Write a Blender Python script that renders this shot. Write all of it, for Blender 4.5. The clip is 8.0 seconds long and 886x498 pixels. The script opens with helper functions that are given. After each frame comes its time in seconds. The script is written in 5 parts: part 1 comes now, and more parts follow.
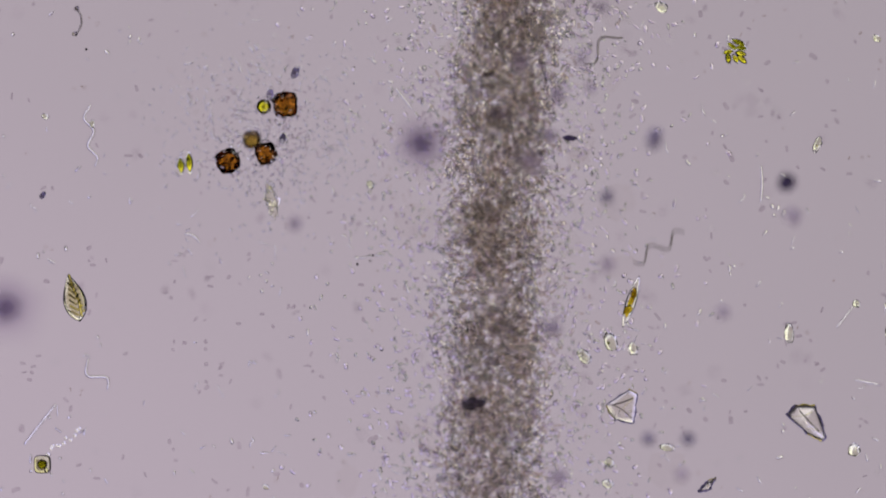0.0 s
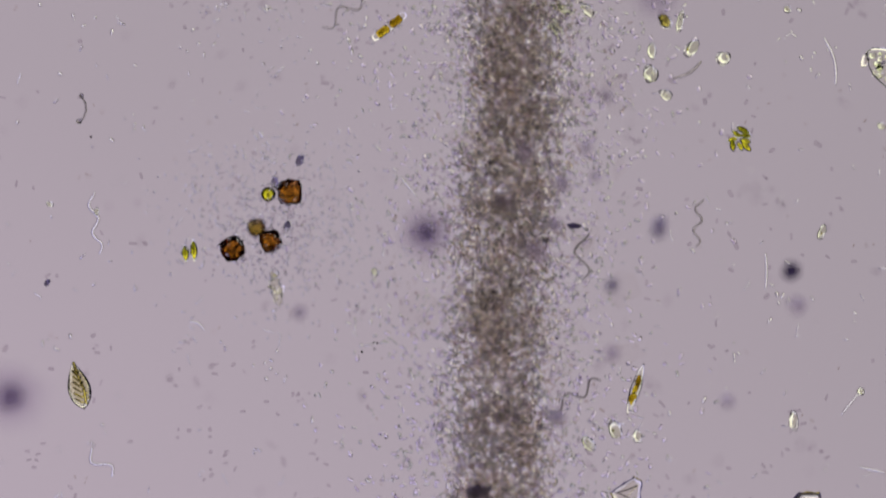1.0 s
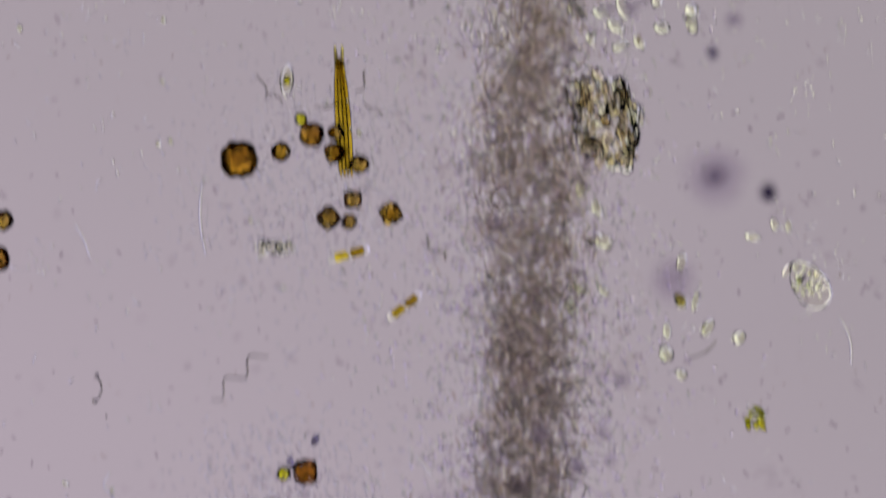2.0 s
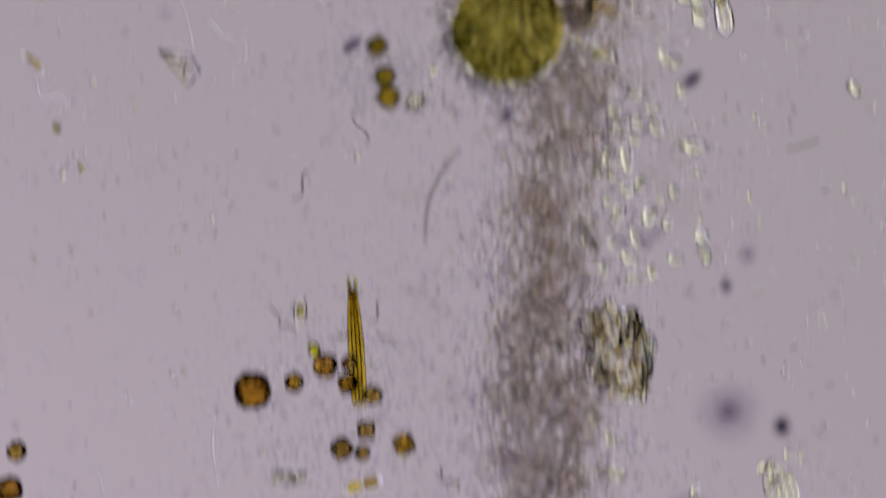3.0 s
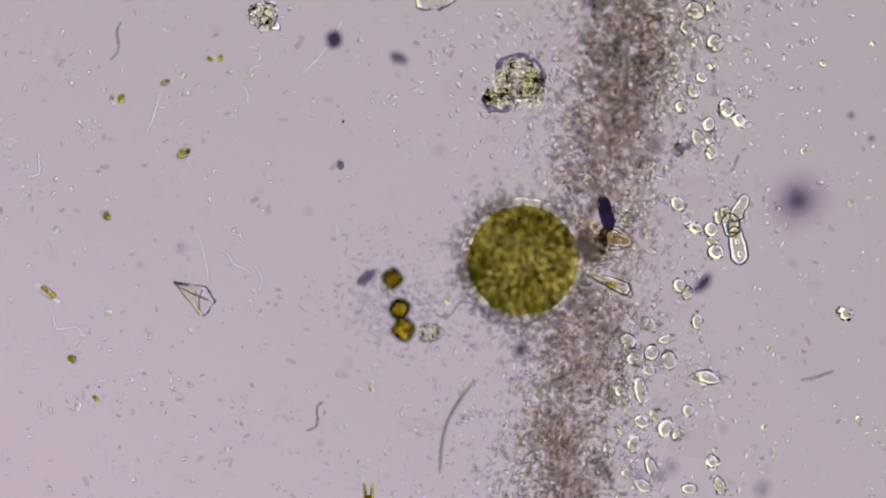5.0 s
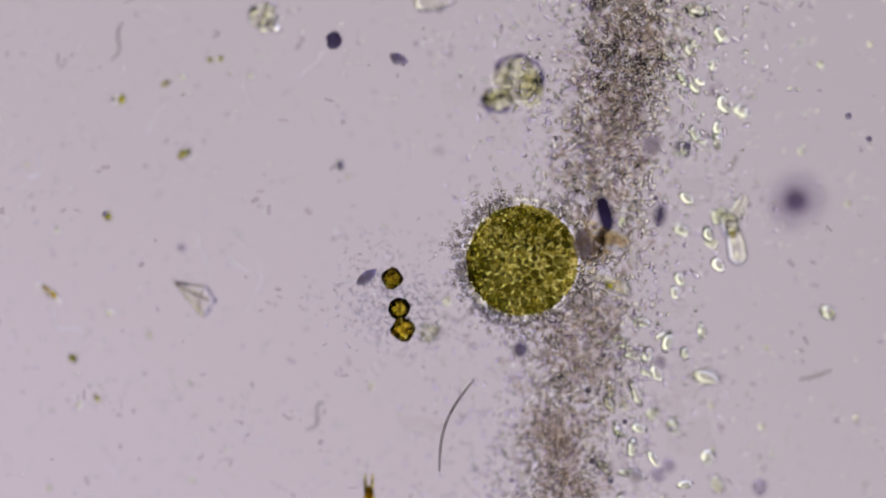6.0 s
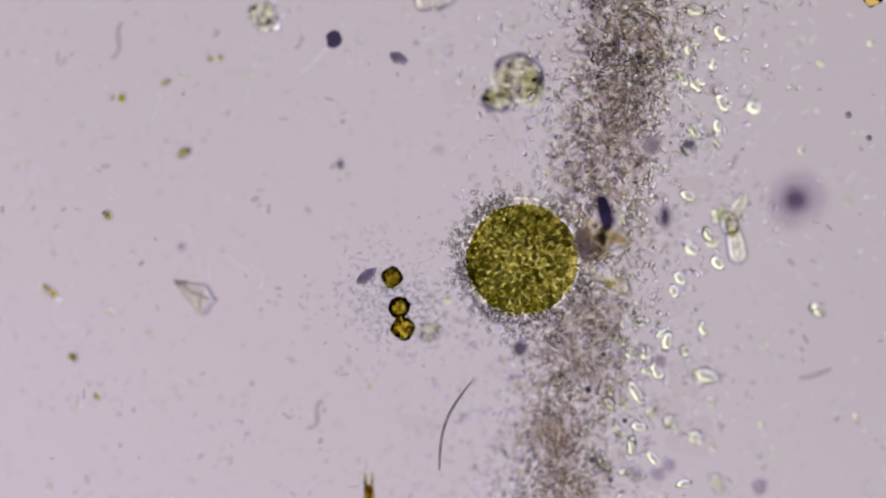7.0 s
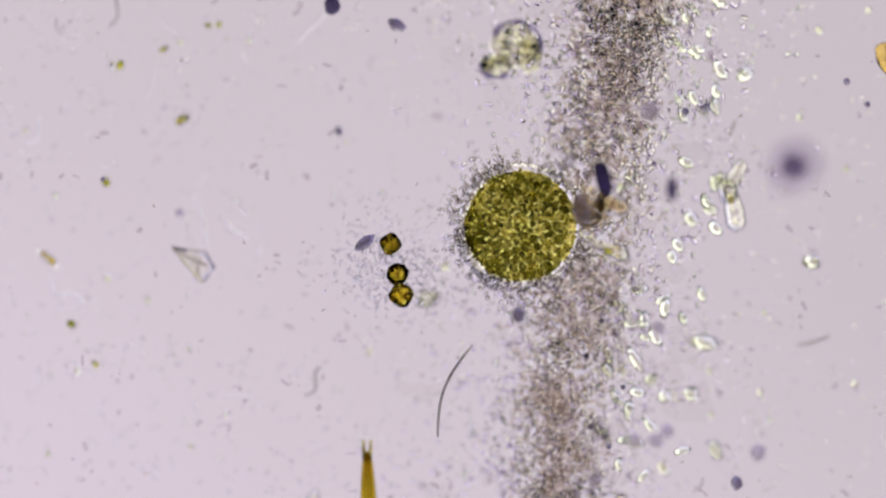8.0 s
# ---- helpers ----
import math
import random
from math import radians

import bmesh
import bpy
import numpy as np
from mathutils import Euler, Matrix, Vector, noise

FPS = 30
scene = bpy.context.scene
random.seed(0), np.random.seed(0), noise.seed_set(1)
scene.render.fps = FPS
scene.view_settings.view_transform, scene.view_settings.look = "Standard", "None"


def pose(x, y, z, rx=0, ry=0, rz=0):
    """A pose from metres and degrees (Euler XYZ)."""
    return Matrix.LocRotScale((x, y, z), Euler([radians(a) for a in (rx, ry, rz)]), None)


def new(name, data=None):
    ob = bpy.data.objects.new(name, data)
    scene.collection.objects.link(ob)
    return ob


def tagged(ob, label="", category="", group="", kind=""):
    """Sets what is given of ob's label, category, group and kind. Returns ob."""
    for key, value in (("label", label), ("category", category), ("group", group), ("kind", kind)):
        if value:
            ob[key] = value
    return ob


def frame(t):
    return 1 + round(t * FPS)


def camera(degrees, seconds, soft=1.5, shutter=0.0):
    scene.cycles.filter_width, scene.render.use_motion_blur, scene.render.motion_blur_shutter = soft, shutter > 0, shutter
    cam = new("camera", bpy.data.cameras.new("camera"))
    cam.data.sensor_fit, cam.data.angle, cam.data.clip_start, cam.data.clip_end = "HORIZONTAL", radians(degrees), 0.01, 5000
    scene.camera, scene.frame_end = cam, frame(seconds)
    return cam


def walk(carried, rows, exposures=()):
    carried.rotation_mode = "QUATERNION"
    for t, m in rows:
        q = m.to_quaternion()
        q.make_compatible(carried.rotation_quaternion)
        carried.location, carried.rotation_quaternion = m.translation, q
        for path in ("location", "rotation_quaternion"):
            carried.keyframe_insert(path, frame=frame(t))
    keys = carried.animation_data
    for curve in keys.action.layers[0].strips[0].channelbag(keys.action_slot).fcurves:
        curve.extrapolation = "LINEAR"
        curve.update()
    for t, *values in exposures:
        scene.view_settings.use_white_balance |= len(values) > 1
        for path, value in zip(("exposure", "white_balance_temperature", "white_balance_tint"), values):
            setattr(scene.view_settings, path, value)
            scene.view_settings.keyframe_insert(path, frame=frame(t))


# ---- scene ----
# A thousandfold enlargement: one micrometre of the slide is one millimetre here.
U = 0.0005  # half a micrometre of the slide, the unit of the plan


def sx(u):
    return (u - 784) * U


def sy(v):
    return (441 - v) * U


# ---- camera: a microscope objective that looks straight down on the slide ----
RANGE = 7.48          # from the lens to the plane that it shows sharply
cam = camera(6.0, 8.0, soft=1.9, shutter=0.6)
cam.data.dof.use_dof = True
cam.data.dof.focus_distance = RANGE
cam.data.dof.aperture_fstop = 0.40
LOW, HIGH = 0.006, 0.050   # the planes of sharpness before and after refocusing


def stage(t, dx, dy, focus, roll=0.0):
    """One row of the path: how far the slide has been pushed, in plan units, and the plane of focus."""
    return t, pose(-dx * U, dy * U, RANGE + focus, 0, 0, roll)


PATH = [
    stage(0.0, 0, 0, LOW), stage(0.1, 0, 8, LOW), stage(0.3, 1, 13, LOW), stage(0.5, 2, 26, LOW),
    stage(0.6, 3, 52, LOW), stage(0.8, 6, 121, LOW), stage(1.0, 8, 155, LOW), stage(1.2, 10, 199, LOW),
    stage(1.4, 13, 262, LOW), stage(1.5, 17, 326, LOW), stage(1.6, 22, 404, LOW), stage(1.7, 26, 471, LOW),
    stage(1.9, 32, 590, LOW), stage(2.2, 42, 760, LOW), stage(2.5, 47, 856, LOW), stage(2.77, 49, 875, LOW), stage(2.8, 49, 877, LOW), stage(2.84, 50, 900, LOW), stage(2.9, 54, 963, LOW),
    stage(3.0, 59, 1058, LOW), stage(3.1, 64, 1155, LOW), stage(3.2, 69, 1258, LOW), stage(3.4, 75, 1370, LOW),
    stage(3.5, 78, 1435, LOW), stage(3.6, 80, 1458, LOW), stage(4.0, 82, 1470, LOW), stage(4.5, 84, 1466, LOW),
    stage(4.7, 85, 1467, LOW), stage(5.2, 85, 1467, 0.03), stage(5.8, 84, 1467, HIGH), stage(6.5, 84, 1467, HIGH),
    stage(7.0, 84, 1465, HIGH), stage(7.2, 84, 1463, HIGH), stage(7.5, 84, 1451, HIGH), stage(7.8, 82, 1422, HIGH),
    stage(8.0, 81, 1406, HIGH),
]
walk(cam, PATH, exposures=[(0, -0.10, 6500, 10), (1.5, -0.18, 6500, 9), (2.8, -0.19, 6550, 8), (3.1, -0.22, 6500, 9), (3.5, -0.11, 6700, 7), (4.0, -0.02, 6600, 8), (4.7, 0.06, 6600, 9),
                           (5.8, 0.11, 6500, 8), (6.5, 0.18, 6500, 7.5), (7.0, 0.22, 6500, 7), (7.5, 0.36, 6500, 6), (8.0, 0.53, 6500, 5)])
scene.cycles.transparent_max_bounces = 64
scene.cycles.transmission_bounces = 32
scene.cycles.max_bounces = 32

# ---- light: the lit field under the slide is the only light, the room is dark ----
world = bpy.data.worlds.new("dark_room")
scene.world = world
world.use_nodes = True
world.node_tree.nodes["Background"].inputs[0].default_value = (0.055, 0.048, 0.06, 1)
world.node_tree.nodes["Background"].inputs[1].default_value = 1.0


# ---- materials ----
def start(name):
    m = bpy.data.materials.new(name)
    m.use_nodes = True
    t = m.node_tree
    t.nodes.clear()
    out = t.nodes.new("ShaderNodeOutputMaterial")
    return m, t, out


def put(t, kind, **inputs):
    n = t.nodes.new(kind)
    for k, v in inputs.items():
        n.inputs[k.replace("_", " ")].default_value = v
    return n


def grain(t, low, high, scale, detail=4.0, islands=False, patchy=False):
    """A colour that wanders between two, at two scales, and from piece to piece."""
    co = t.nodes.new("ShaderNodeTexCoord")
    a = put(t, "ShaderNodeTexNoise", Scale=scale, Detail=detail)
    b = put(t, "ShaderNodeTexNoise", Scale=scale * 0.17, Detail=2.0)
    t.links.new(co.outputs["Object"], a.inputs["Vector"])
    t.links.new(co.outputs["Object"], b.inputs["Vector"])
    add = t.nodes.new("ShaderNodeMath")
    add.operation = "ADD"
    t.links.new(a.outputs[0], add.inputs[0])
    t.links.new(b.outputs[0], add.inputs[1])
    if islands:
        src = t.nodes.new("ShaderNodeNewGeometry").outputs["Random Per Island"]
    else:
        src = t.nodes.new("ShaderNodeObjectInfo").outputs["Random"]
    more = t.nodes.new("ShaderNodeMath")
    more.operation = "MULTIPLY_ADD"
    more.inputs[1].default_value = 0.2 if patchy and not islands else 0.6
    t.links.new(src, more.inputs[0])
    t.links.new(add.outputs[0], more.inputs[2])
    ramp = t.nodes.new("ShaderNodeMapRange")
    ramp.inputs["From Min"].default_value = 0.95 if patchy else 0.75
    ramp.inputs["From Max"].default_value = 1.35 if patchy else 1.85
    t.links.new(more.outputs[0], ramp.inputs["Value"])
    mix = t.nodes.new("ShaderNodeMix")
    mix.data_type = "RGBA"
    mix.inputs[6].default_value = (*low, 1)
    mix.inputs[7].default_value = (*high, 1)
    t.links.new(ramp.outputs[0], mix.inputs[0])
    return mix.outputs[2], a


def relief(t, tex, shader, strength, depth):
    b = put(t, "ShaderNodeBump", Strength=strength, Distance=depth)
    t.links.new(tex.outputs[0], b.inputs["Height"])
    t.links.new(b.outputs[0], shader.inputs["Normal"])


def refracting(name, low, high, ior, scale=200.0, bump=0.2, depth=0.001, clear=0.0, islands=False, rough=0.0, patchy=False):
    """A clear or stained body of cell matter that bends the light."""
    m, t, out = start(name)
    col, tex = grain(t, low, high, scale, islands=islands, patchy=patchy)
    r = put(t, "ShaderNodeBsdfRefraction", IOR=ior, Roughness=rough)
    t.links.new(col, r.inputs["Color"])
    if bump:
        relief(t, tex, r, bump, depth)
    last = r
    if clear:
        tr = t.nodes.new("ShaderNodeBsdfTransparent")
        t.links.new(col, tr.inputs["Color"])
        mx = put(t, "ShaderNodeMixShader", Fac=clear)
        t.links.new(r.outputs[0], mx.inputs[1])
        t.links.new(tr.outputs[0], mx.inputs[2])
        last = mx
    t.links.new(last.outputs[0], out.inputs[0])
    return m


def stained(name, low, high, scale=250.0, islands=False, patchy=False):
    """Thin stained matter that only filters the light."""
    m, t, out = start(name)
    col, _ = grain(t, low, high, scale, islands=islands, patchy=patchy)
    tr = t.nodes.new("ShaderNodeBsdfTransparent")
    t.links.new(col, tr.inputs["Color"])
    t.links.new(tr.outputs[0], out.inputs[0])
    return m


def solid(name, low, high, rough=0.7, scale=300.0):
    m, t, out = start(name)
    col, tex = grain(t, low, high, scale)
    p = put(t, "ShaderNodeBsdfPrincipled", Roughness=rough)
    t.links.new(col, p.inputs["Base Color"])
    relief(t, tex, p, 0.4, 0.001)
    t.links.new(p.outputs[0], out.inputs[0])
    return m


def pane_glass(name, tint):
    """Clean flat glass: it lets the light straight through, with a faint gloss."""
    m, t, out = start(name)
    tr = put(t, "ShaderNodeBsdfTransparent", Color=(*tint, 1))
    gl = put(t, "ShaderNodeBsdfGlossy", Roughness=0.02)
    mx = put(t, "ShaderNodeMixShader", Fac=0.012)
    t.links.new(tr.outputs[0], mx.inputs[1])
    t.links.new(gl.outputs[0], mx.inputs[2])
    t.links.new(mx.outputs[0], out.inputs[0])
    return m


def lamp_glow(name, inner, outer):
    """The lit field of the condenser: an even lilac disc, pinkish to one side, inside an added brighter ring
    out of direct view, yellowish on one side and bluish on the other, for glints and colour fringes."""
    m, t, out = start(name)
    co = t.nodes.new("ShaderNodeTexCoord")

    def maths(op, a, b=0.0, c=0.0):
        n = t.nodes.new("ShaderNodeMath")
        n.operation = op
        for i, x in enumerate((a, b, c)):
            if isinstance(x, float):
                n.inputs[i].default_value = x
            else:
                t.links.new(x, n.inputs[i])
        return n.outputs[0]

    def blend(fac, a, b):
        mix = t.nodes.new("ShaderNodeMix")
        mix.data_type = "RGBA"
        for i, x in ((0, fac), (6, a), (7, b)):
            if isinstance(x, tuple):
                mix.inputs[i].default_value = (*x, 1)
            else:
                t.links.new(x, mix.inputs[i])
        return mix.outputs[2]

    def steps(x, lo, hi):
        r = t.nodes.new("ShaderNodeMapRange")
        r.interpolation_type = "SMOOTHSTEP"
        r.inputs["From Min"].default_value = lo
        r.inputs["From Max"].default_value = hi
        t.links.new(x, r.inputs["Value"])
        return r.outputs[0]

    sep = t.nodes.new("ShaderNodeSeparateXYZ")
    t.links.new(co.outputs["Object"], sep.inputs[0])
    x, y = sep.outputs[0], sep.outputs[1]
    r = maths("SQRT", maths("ADD", maths("MULTIPLY", x, x), maths("MULTIPLY", y, y)))
    n = put(t, "ShaderNodeTexNoise", Scale=2.4, Detail=2.0)
    t.links.new(co.outputs["Object"], n.inputs["Vector"])
    tilt = maths("MULTIPLY_ADD", y, 0.62, maths("MULTIPLY_ADD", x, 0.40, 0.35))
    across = maths("ADD", tilt, maths("MULTIPLY", n.outputs[0], 0.7))
    field = blend(across, PINKISH, GREYISH)
    slant = steps(maths("ADD", maths("MULTIPLY", x, 0.7), maths("MULTIPLY", y, 0.7)), -1.4, 1.4)
    ring = blend(slant, RING_BLUE, RING_GOLD)
    col = blend(steps(r, inner - 0.05, inner + 0.12), field, ring)
    e = put(t, "ShaderNodeEmission", Strength=1.0)
    t.links.new(col, e.inputs["Color"])
    t.links.new(e.outputs[0], out.inputs[0])
    return m


PINKISH, GREYISH = (0.550, 0.455, 0.540), (0.438, 0.376, 0.424)
# the ring is added beyond the view, so bent light brightens and tints edges
RING_BLUE, RING_GOLD = (1.00, 0.92, 1.42), (1.42, 1.34, 1.20)
FIELD_R, RING_R = 0.84, 2.7

CLEAR = refracting("clear_cell_wall", (0.97, 0.97, 0.92), (1.0, 1.0, 0.98), 1.30, 260, 0.15, 0.0006)
CLEAR_FLAT = refracting("clear_membrane", (0.97, 0.975, 0.95), (1.0, 1.0, 0.985), 1.15, 180, 0.15, 0.0006)
SHARD = refracting("mineral_shard", (0.97, 0.96, 0.90), (1.0, 1.0, 0.98), 1.60, 90, 0.12, 0.002)
DEBRIS = refracting("yellowish_debris", (0.95, 0.935, 0.84), (1.0, 1.0, 0.97), 1.19, 160, 0.25, 0.0015, islands=True)
MUCK = refracting("brown_debris", (0.72, 0.66, 0.54), (0.98, 0.95, 0.87), 1.15, 160, 0.3, 0.0015, islands=True)
ROD = refracting("bacterial_rod", (0.97, 0.945, 0.91), (1.0, 0.995, 0.98), 1.24, 150, 0.0, islands=True)
ROD_DARK = stained("dense_bacterial_rod", (0.84, 0.81, 0.78), (0.98, 0.965, 0.95), 90, islands=True)
SLIME = stained("biofilm_slime", (0.945, 0.935, 0.92), (0.99, 0.985, 0.98), 45, islands=True)
THIN_SLIME = stained("thin_slime", (0.975, 0.97, 0.965), (0.995, 0.993, 0.99), 45, islands=True)
WISP = refracting("faint_bacterium", (0.84, 0.83, 0.85), (1.0, 1.0, 1.0), 1.26, 100, 0.0, clear=0.15, islands=True)
SPIRAL = refracting("spirillum_and_outline", (0.50, 0.48, 0.46), (0.80, 0.78, 0.76), 1.42, 100, 0.0)
SPIRAL_PALE = refracting("pale_filament", (0.97, 0.97, 0.95), (1.0, 1.0, 1.0), 1.36, 100, 0.0)
GREEN = refracting("green_chloroplast", (0.40, 0.41, 0.05), (0.92, 0.89, 0.24), 1.28, 140, 0.5, 0.001, patchy=True)
YELLOW = refracting("yellow_chloroplast", (0.58, 0.45, 0.05), (1.0, 0.92, 0.26), 1.22, 140, 0.5, 0.001, patchy=True)
PALE = refracting("pale_green_content", (0.92, 0.938, 0.89), (0.975, 0.98, 0.955), 1.26, 220, 0.2, 0.001)
OCHRE = refracting("ochre_cell_wall", (0.32, 0.20, 0.13), (0.80, 0.56, 0.29), 1.50, 130, 0.6, 0.003, patchy=True)
UMBER = refracting("umber_rim_and_granule", (0.22, 0.13, 0.13), (0.52, 0.36, 0.27), 1.20, 150, 0.4, 0.001, islands=True)
SIENNA = refracting("sienna_rim_shade", (0.24, 0.20, 0.09), (0.86, 0.78, 0.36), 1.25, 150, 0.4, 0.001, islands=True)
MAUVE = refracting("mauve_rim_shade", (0.32, 0.24, 0.27), (0.70, 0.57, 0.52), 1.20, 150, 0.4, 0.001, islands=True)
DUSKY = refracting("dusky_brown_wall", (0.50, 0.43, 0.30), (0.84, 0.74, 0.54), 1.55, 150, 0.5, 0.002, patchy=True)
AMBER = refracting("amber_core", (1.0, 0.90, 0.48), (1.0, 0.97, 0.68), 1.08, 260, 0.4, 0.001)
RUSSET = refracting("russet_cell_wall", (0.46, 0.34, 0.20), (0.86, 0.68, 0.36), 1.32, 120, 0.4, 0.002, patchy=True)
GOLD = refracting("golden_frustule", (0.62, 0.50, 0.08), (0.94, 0.81, 0.26), 1.50, 110, 0.4, 0.001)
BODY = stained("colony_jelly", (0.91, 0.885, 0.64), (0.985, 0.96, 0.745), 140)
CELL = stained("colony_cell", (0.46, 0.48, 0.24), (1.0, 0.97, 0.68), 190)
HALO_RING = refracting("clear_halo_body", (0.99, 0.98, 0.94), (1.0, 1.0, 0.97), 1.19, 120, 0.5, 0.002)
WALL = refracting("colony_cell_wall", (0.98, 0.98, 0.66), (1.0, 1.0, 0.80), 1.50, 120, 0.0)
SPECK = solid("dark_speck", (0.02, 0.015, 0.02), (0.06, 0.05, 0.06))
INK = refracting("blue_black_body", (0.18, 0.155, 0.25), (0.38, 0.35, 0.48), 1.10, 120, 0.4, 0.001, clear=0.5)
SMOKE = refracting("smoky_dust", (0.66, 0.63, 0.70), (0.86, 0.83, 0.88), 1.12, 50, 0.4, 0.002, clear=0.3)
DUSTY = refracting("grey_dust", (0.34, 0.32, 0.40), (0.62, 0.59, 0.68), 1.25, 80, 0.4, 0.002)
TAWNY = refracting("tawny_cell_wall", (0.42, 0.36, 0.12), (1.0, 0.95, 0.48), 1.60, 150, 0.6, 0.003, patchy=True)
FLECK = refracting("colony_fleck", (0.30, 0.24, 0.09), (1.0, 0.96, 0.55), 1.30, 160, 0.3, 0.001, islands=True)
FRINGE = refracting("fringe_bacterium", (0.84, 0.79, 0.76), (1.0, 1.0, 1.0), 1.36, 100, 0.0, clear=0.2, islands=True)
ROD_FREE = refracting("loose_bacterial_rod", (0.88, 0.84, 0.90), (1.0, 0.98, 1.0), 1.22, 150, 0.0, clear=0.12, islands=True)
SAC = refracting("glassy_sac", (0.96, 0.96, 0.90), (1.0, 1.0, 0.98), 1.20, 140, 0.2, 0.0012)
PEBBLE = refracting("pebbled_debris", (0.92, 0.91, 0.82), (1.0, 1.0, 0.97), 1.42, 160, 0.25, 0.0012)
DARK_EDGE = refracting("dark_outline", (0.24, 0.22, 0.38), (0.62, 0.59, 0.72), 1.20, 120, 0.4, 0.0012)
FILM = refracting("thin_film", (0.95, 0.94, 0.86), (1.0, 1.0, 0.96), 1.07, 120, 0.5, 0.002)
FLAKE = refracting("clear_flake", (0.96, 0.96, 0.89), (1.0, 1.0, 0.98), 1.22, 160, 0.25, 0.0015, islands=True)
OLIVE = refracting("olive_rib", (0.42, 0.38, 0.14), (1.0, 0.96, 0.62), 1.35, 160, 0.3, 0.001, patchy=True)
UNDER = stained("colony_underside", (0.62, 0.63, 0.46), (1.0, 1.0, 0.97), 120, islands=True)
SQUARE = refracting("olive_shell", (0.58, 0.56, 0.40), (0.86, 0.84, 0.66), 1.7, 200, 0.5, 0.0015)
VEIL = refracting("ciliate_skin", (0.96, 0.97, 0.92), (1.0, 1.0, 0.98), 1.17, 180, 0.05, 0.0006)
SEPIA = refracting("sepia_cell_wall", (0.40, 0.30, 0.14), (0.92, 0.78, 0.38), 1.45, 110, 0.4, 0.002, patchy=True)
ROD_MOSS = refracting("greenish_bacterial_rod", (0.76, 0.77, 0.75), (1.0, 1.0, 0.95), 1.30, 150, 0.0, clear=0.12, islands=True)
DULL = refracting("dull_green_content", (0.93, 0.955, 0.86), (1.0, 1.0, 0.95), 1.18, 220, 0.4, 0.001)
SMUDGE = stained("drifting_matter", (0.84, 0.82, 0.84), (0.97, 0.96, 0.97), 90, islands=True)
BLOB = stained("colony_inner_grain", (0.40, 0.39, 0.14), (1.0, 0.99, 0.78), 120, islands=True)
FLUFF = stained("violet_fluff", (0.935, 0.925, 0.945), (0.98, 0.975, 0.985), 50)
CORE = stained("violet_black_core", (0.42, 0.39, 0.50), (0.68, 0.64, 0.73), 70)
GLASS = pane_glass("slide_glass", (0.985, 0.985, 0.985))
LAMP = lamp_glow("lit_field", FIELD_R, RING_R)
METAL = solid("blackened_metal", (0.02, 0.02, 0.02), (0.04, 0.04, 0.04), 0.4, 30)


# ---- mesh helpers ----
def finish(ob, bm, material, smooth=True):
    me = bpy.data.meshes.new(ob)
    bm.to_mesh(me)
    bm.free()
    if smooth:
        for p in me.polygons:
            p.use_smooth = True
    me.materials.append(material)
    return me


def part(name, bm, material, parent, label="", smooth=True):
    """Links a bmesh as one mesh object under a thing or a part."""
    ob = new(name, finish(name, bm, material, smooth))
    ob.parent = parent
    if label:
        ob["label"] = label
    return ob


def thing(name, label, category, m, group=""):
    ob = new(name)
    ob.empty_display_size = 0.005
    ob.matrix_basis = m
    return tagged(ob, label, category, group)


def whole(name, bm, material, label, category, m, group="", kind="", smooth=True):
    """A thing of a single mesh."""
    ob = new(name, finish(name, bm, material, smooth))
    ob.matrix_basis = m
    return tagged(ob, label, category, group, kind)


def spot(u, v, z=0.0, turn=0.0):
    """A pose on the slide by plan units; turn in degrees, anticlockwise as seen from above."""
    return pose(sx(u), sy(v), z, 0, 0, turn)


def lump(bm, rx, ry, rz, at=(0, 0, 0), rough=0.0, fine=3, turn=0.0, freq=2.2, seed=0.0):
    """A lumpy ellipsoid; radii in plan units."""
    made = bmesh.ops.create_icosphere(bm, subdivisions=fine, radius=1.0)["verts"]
    c, s = math.cos(radians(turn)), math.sin(radians(turn))
    for w in made:
        p = w.co.copy()
        k = 1 + rough * noise.noise(p * freq + Vector((seed, seed * 1.7, at[0] * 0.31 + at[1] * 0.17)))
        x, y, z = p.x * rx * k, p.y * ry * k, p.z * rz * k
        w.co = Vector(((c * x - s * y + at[0]) * U, (s * x + c * y + at[1]) * U, (z + at[2]) * U))
    return made


def block(bm, rx, ry, rz, at=(0, 0, 0), power=5.0, turn=0.0, rough=0.0, seed=0.0, fine=4):
    """A rounded box (superellipsoid); radii in plan units."""
    made = bmesh.ops.create_icosphere(bm, subdivisions=fine, radius=1.0)["verts"]
    c, s = math.cos(radians(turn)), math.sin(radians(turn))
    for w in made:
        p = w.co.copy()
        k = (abs(p.x) ** power + abs(p.y) ** power + abs(p.z) ** power) ** (-1 / power)
        k *= 1 + rough * noise.noise(p * 2.5 + Vector((seed, 0, seed)))
        x, y, z = p.x * rx * k, p.y * ry * k, p.z * rz * k
        w.co = Vector(((c * x - s * y + at[0]) * U, (s * x + c * y + at[1]) * U, (z + at[2]) * U))
    return made


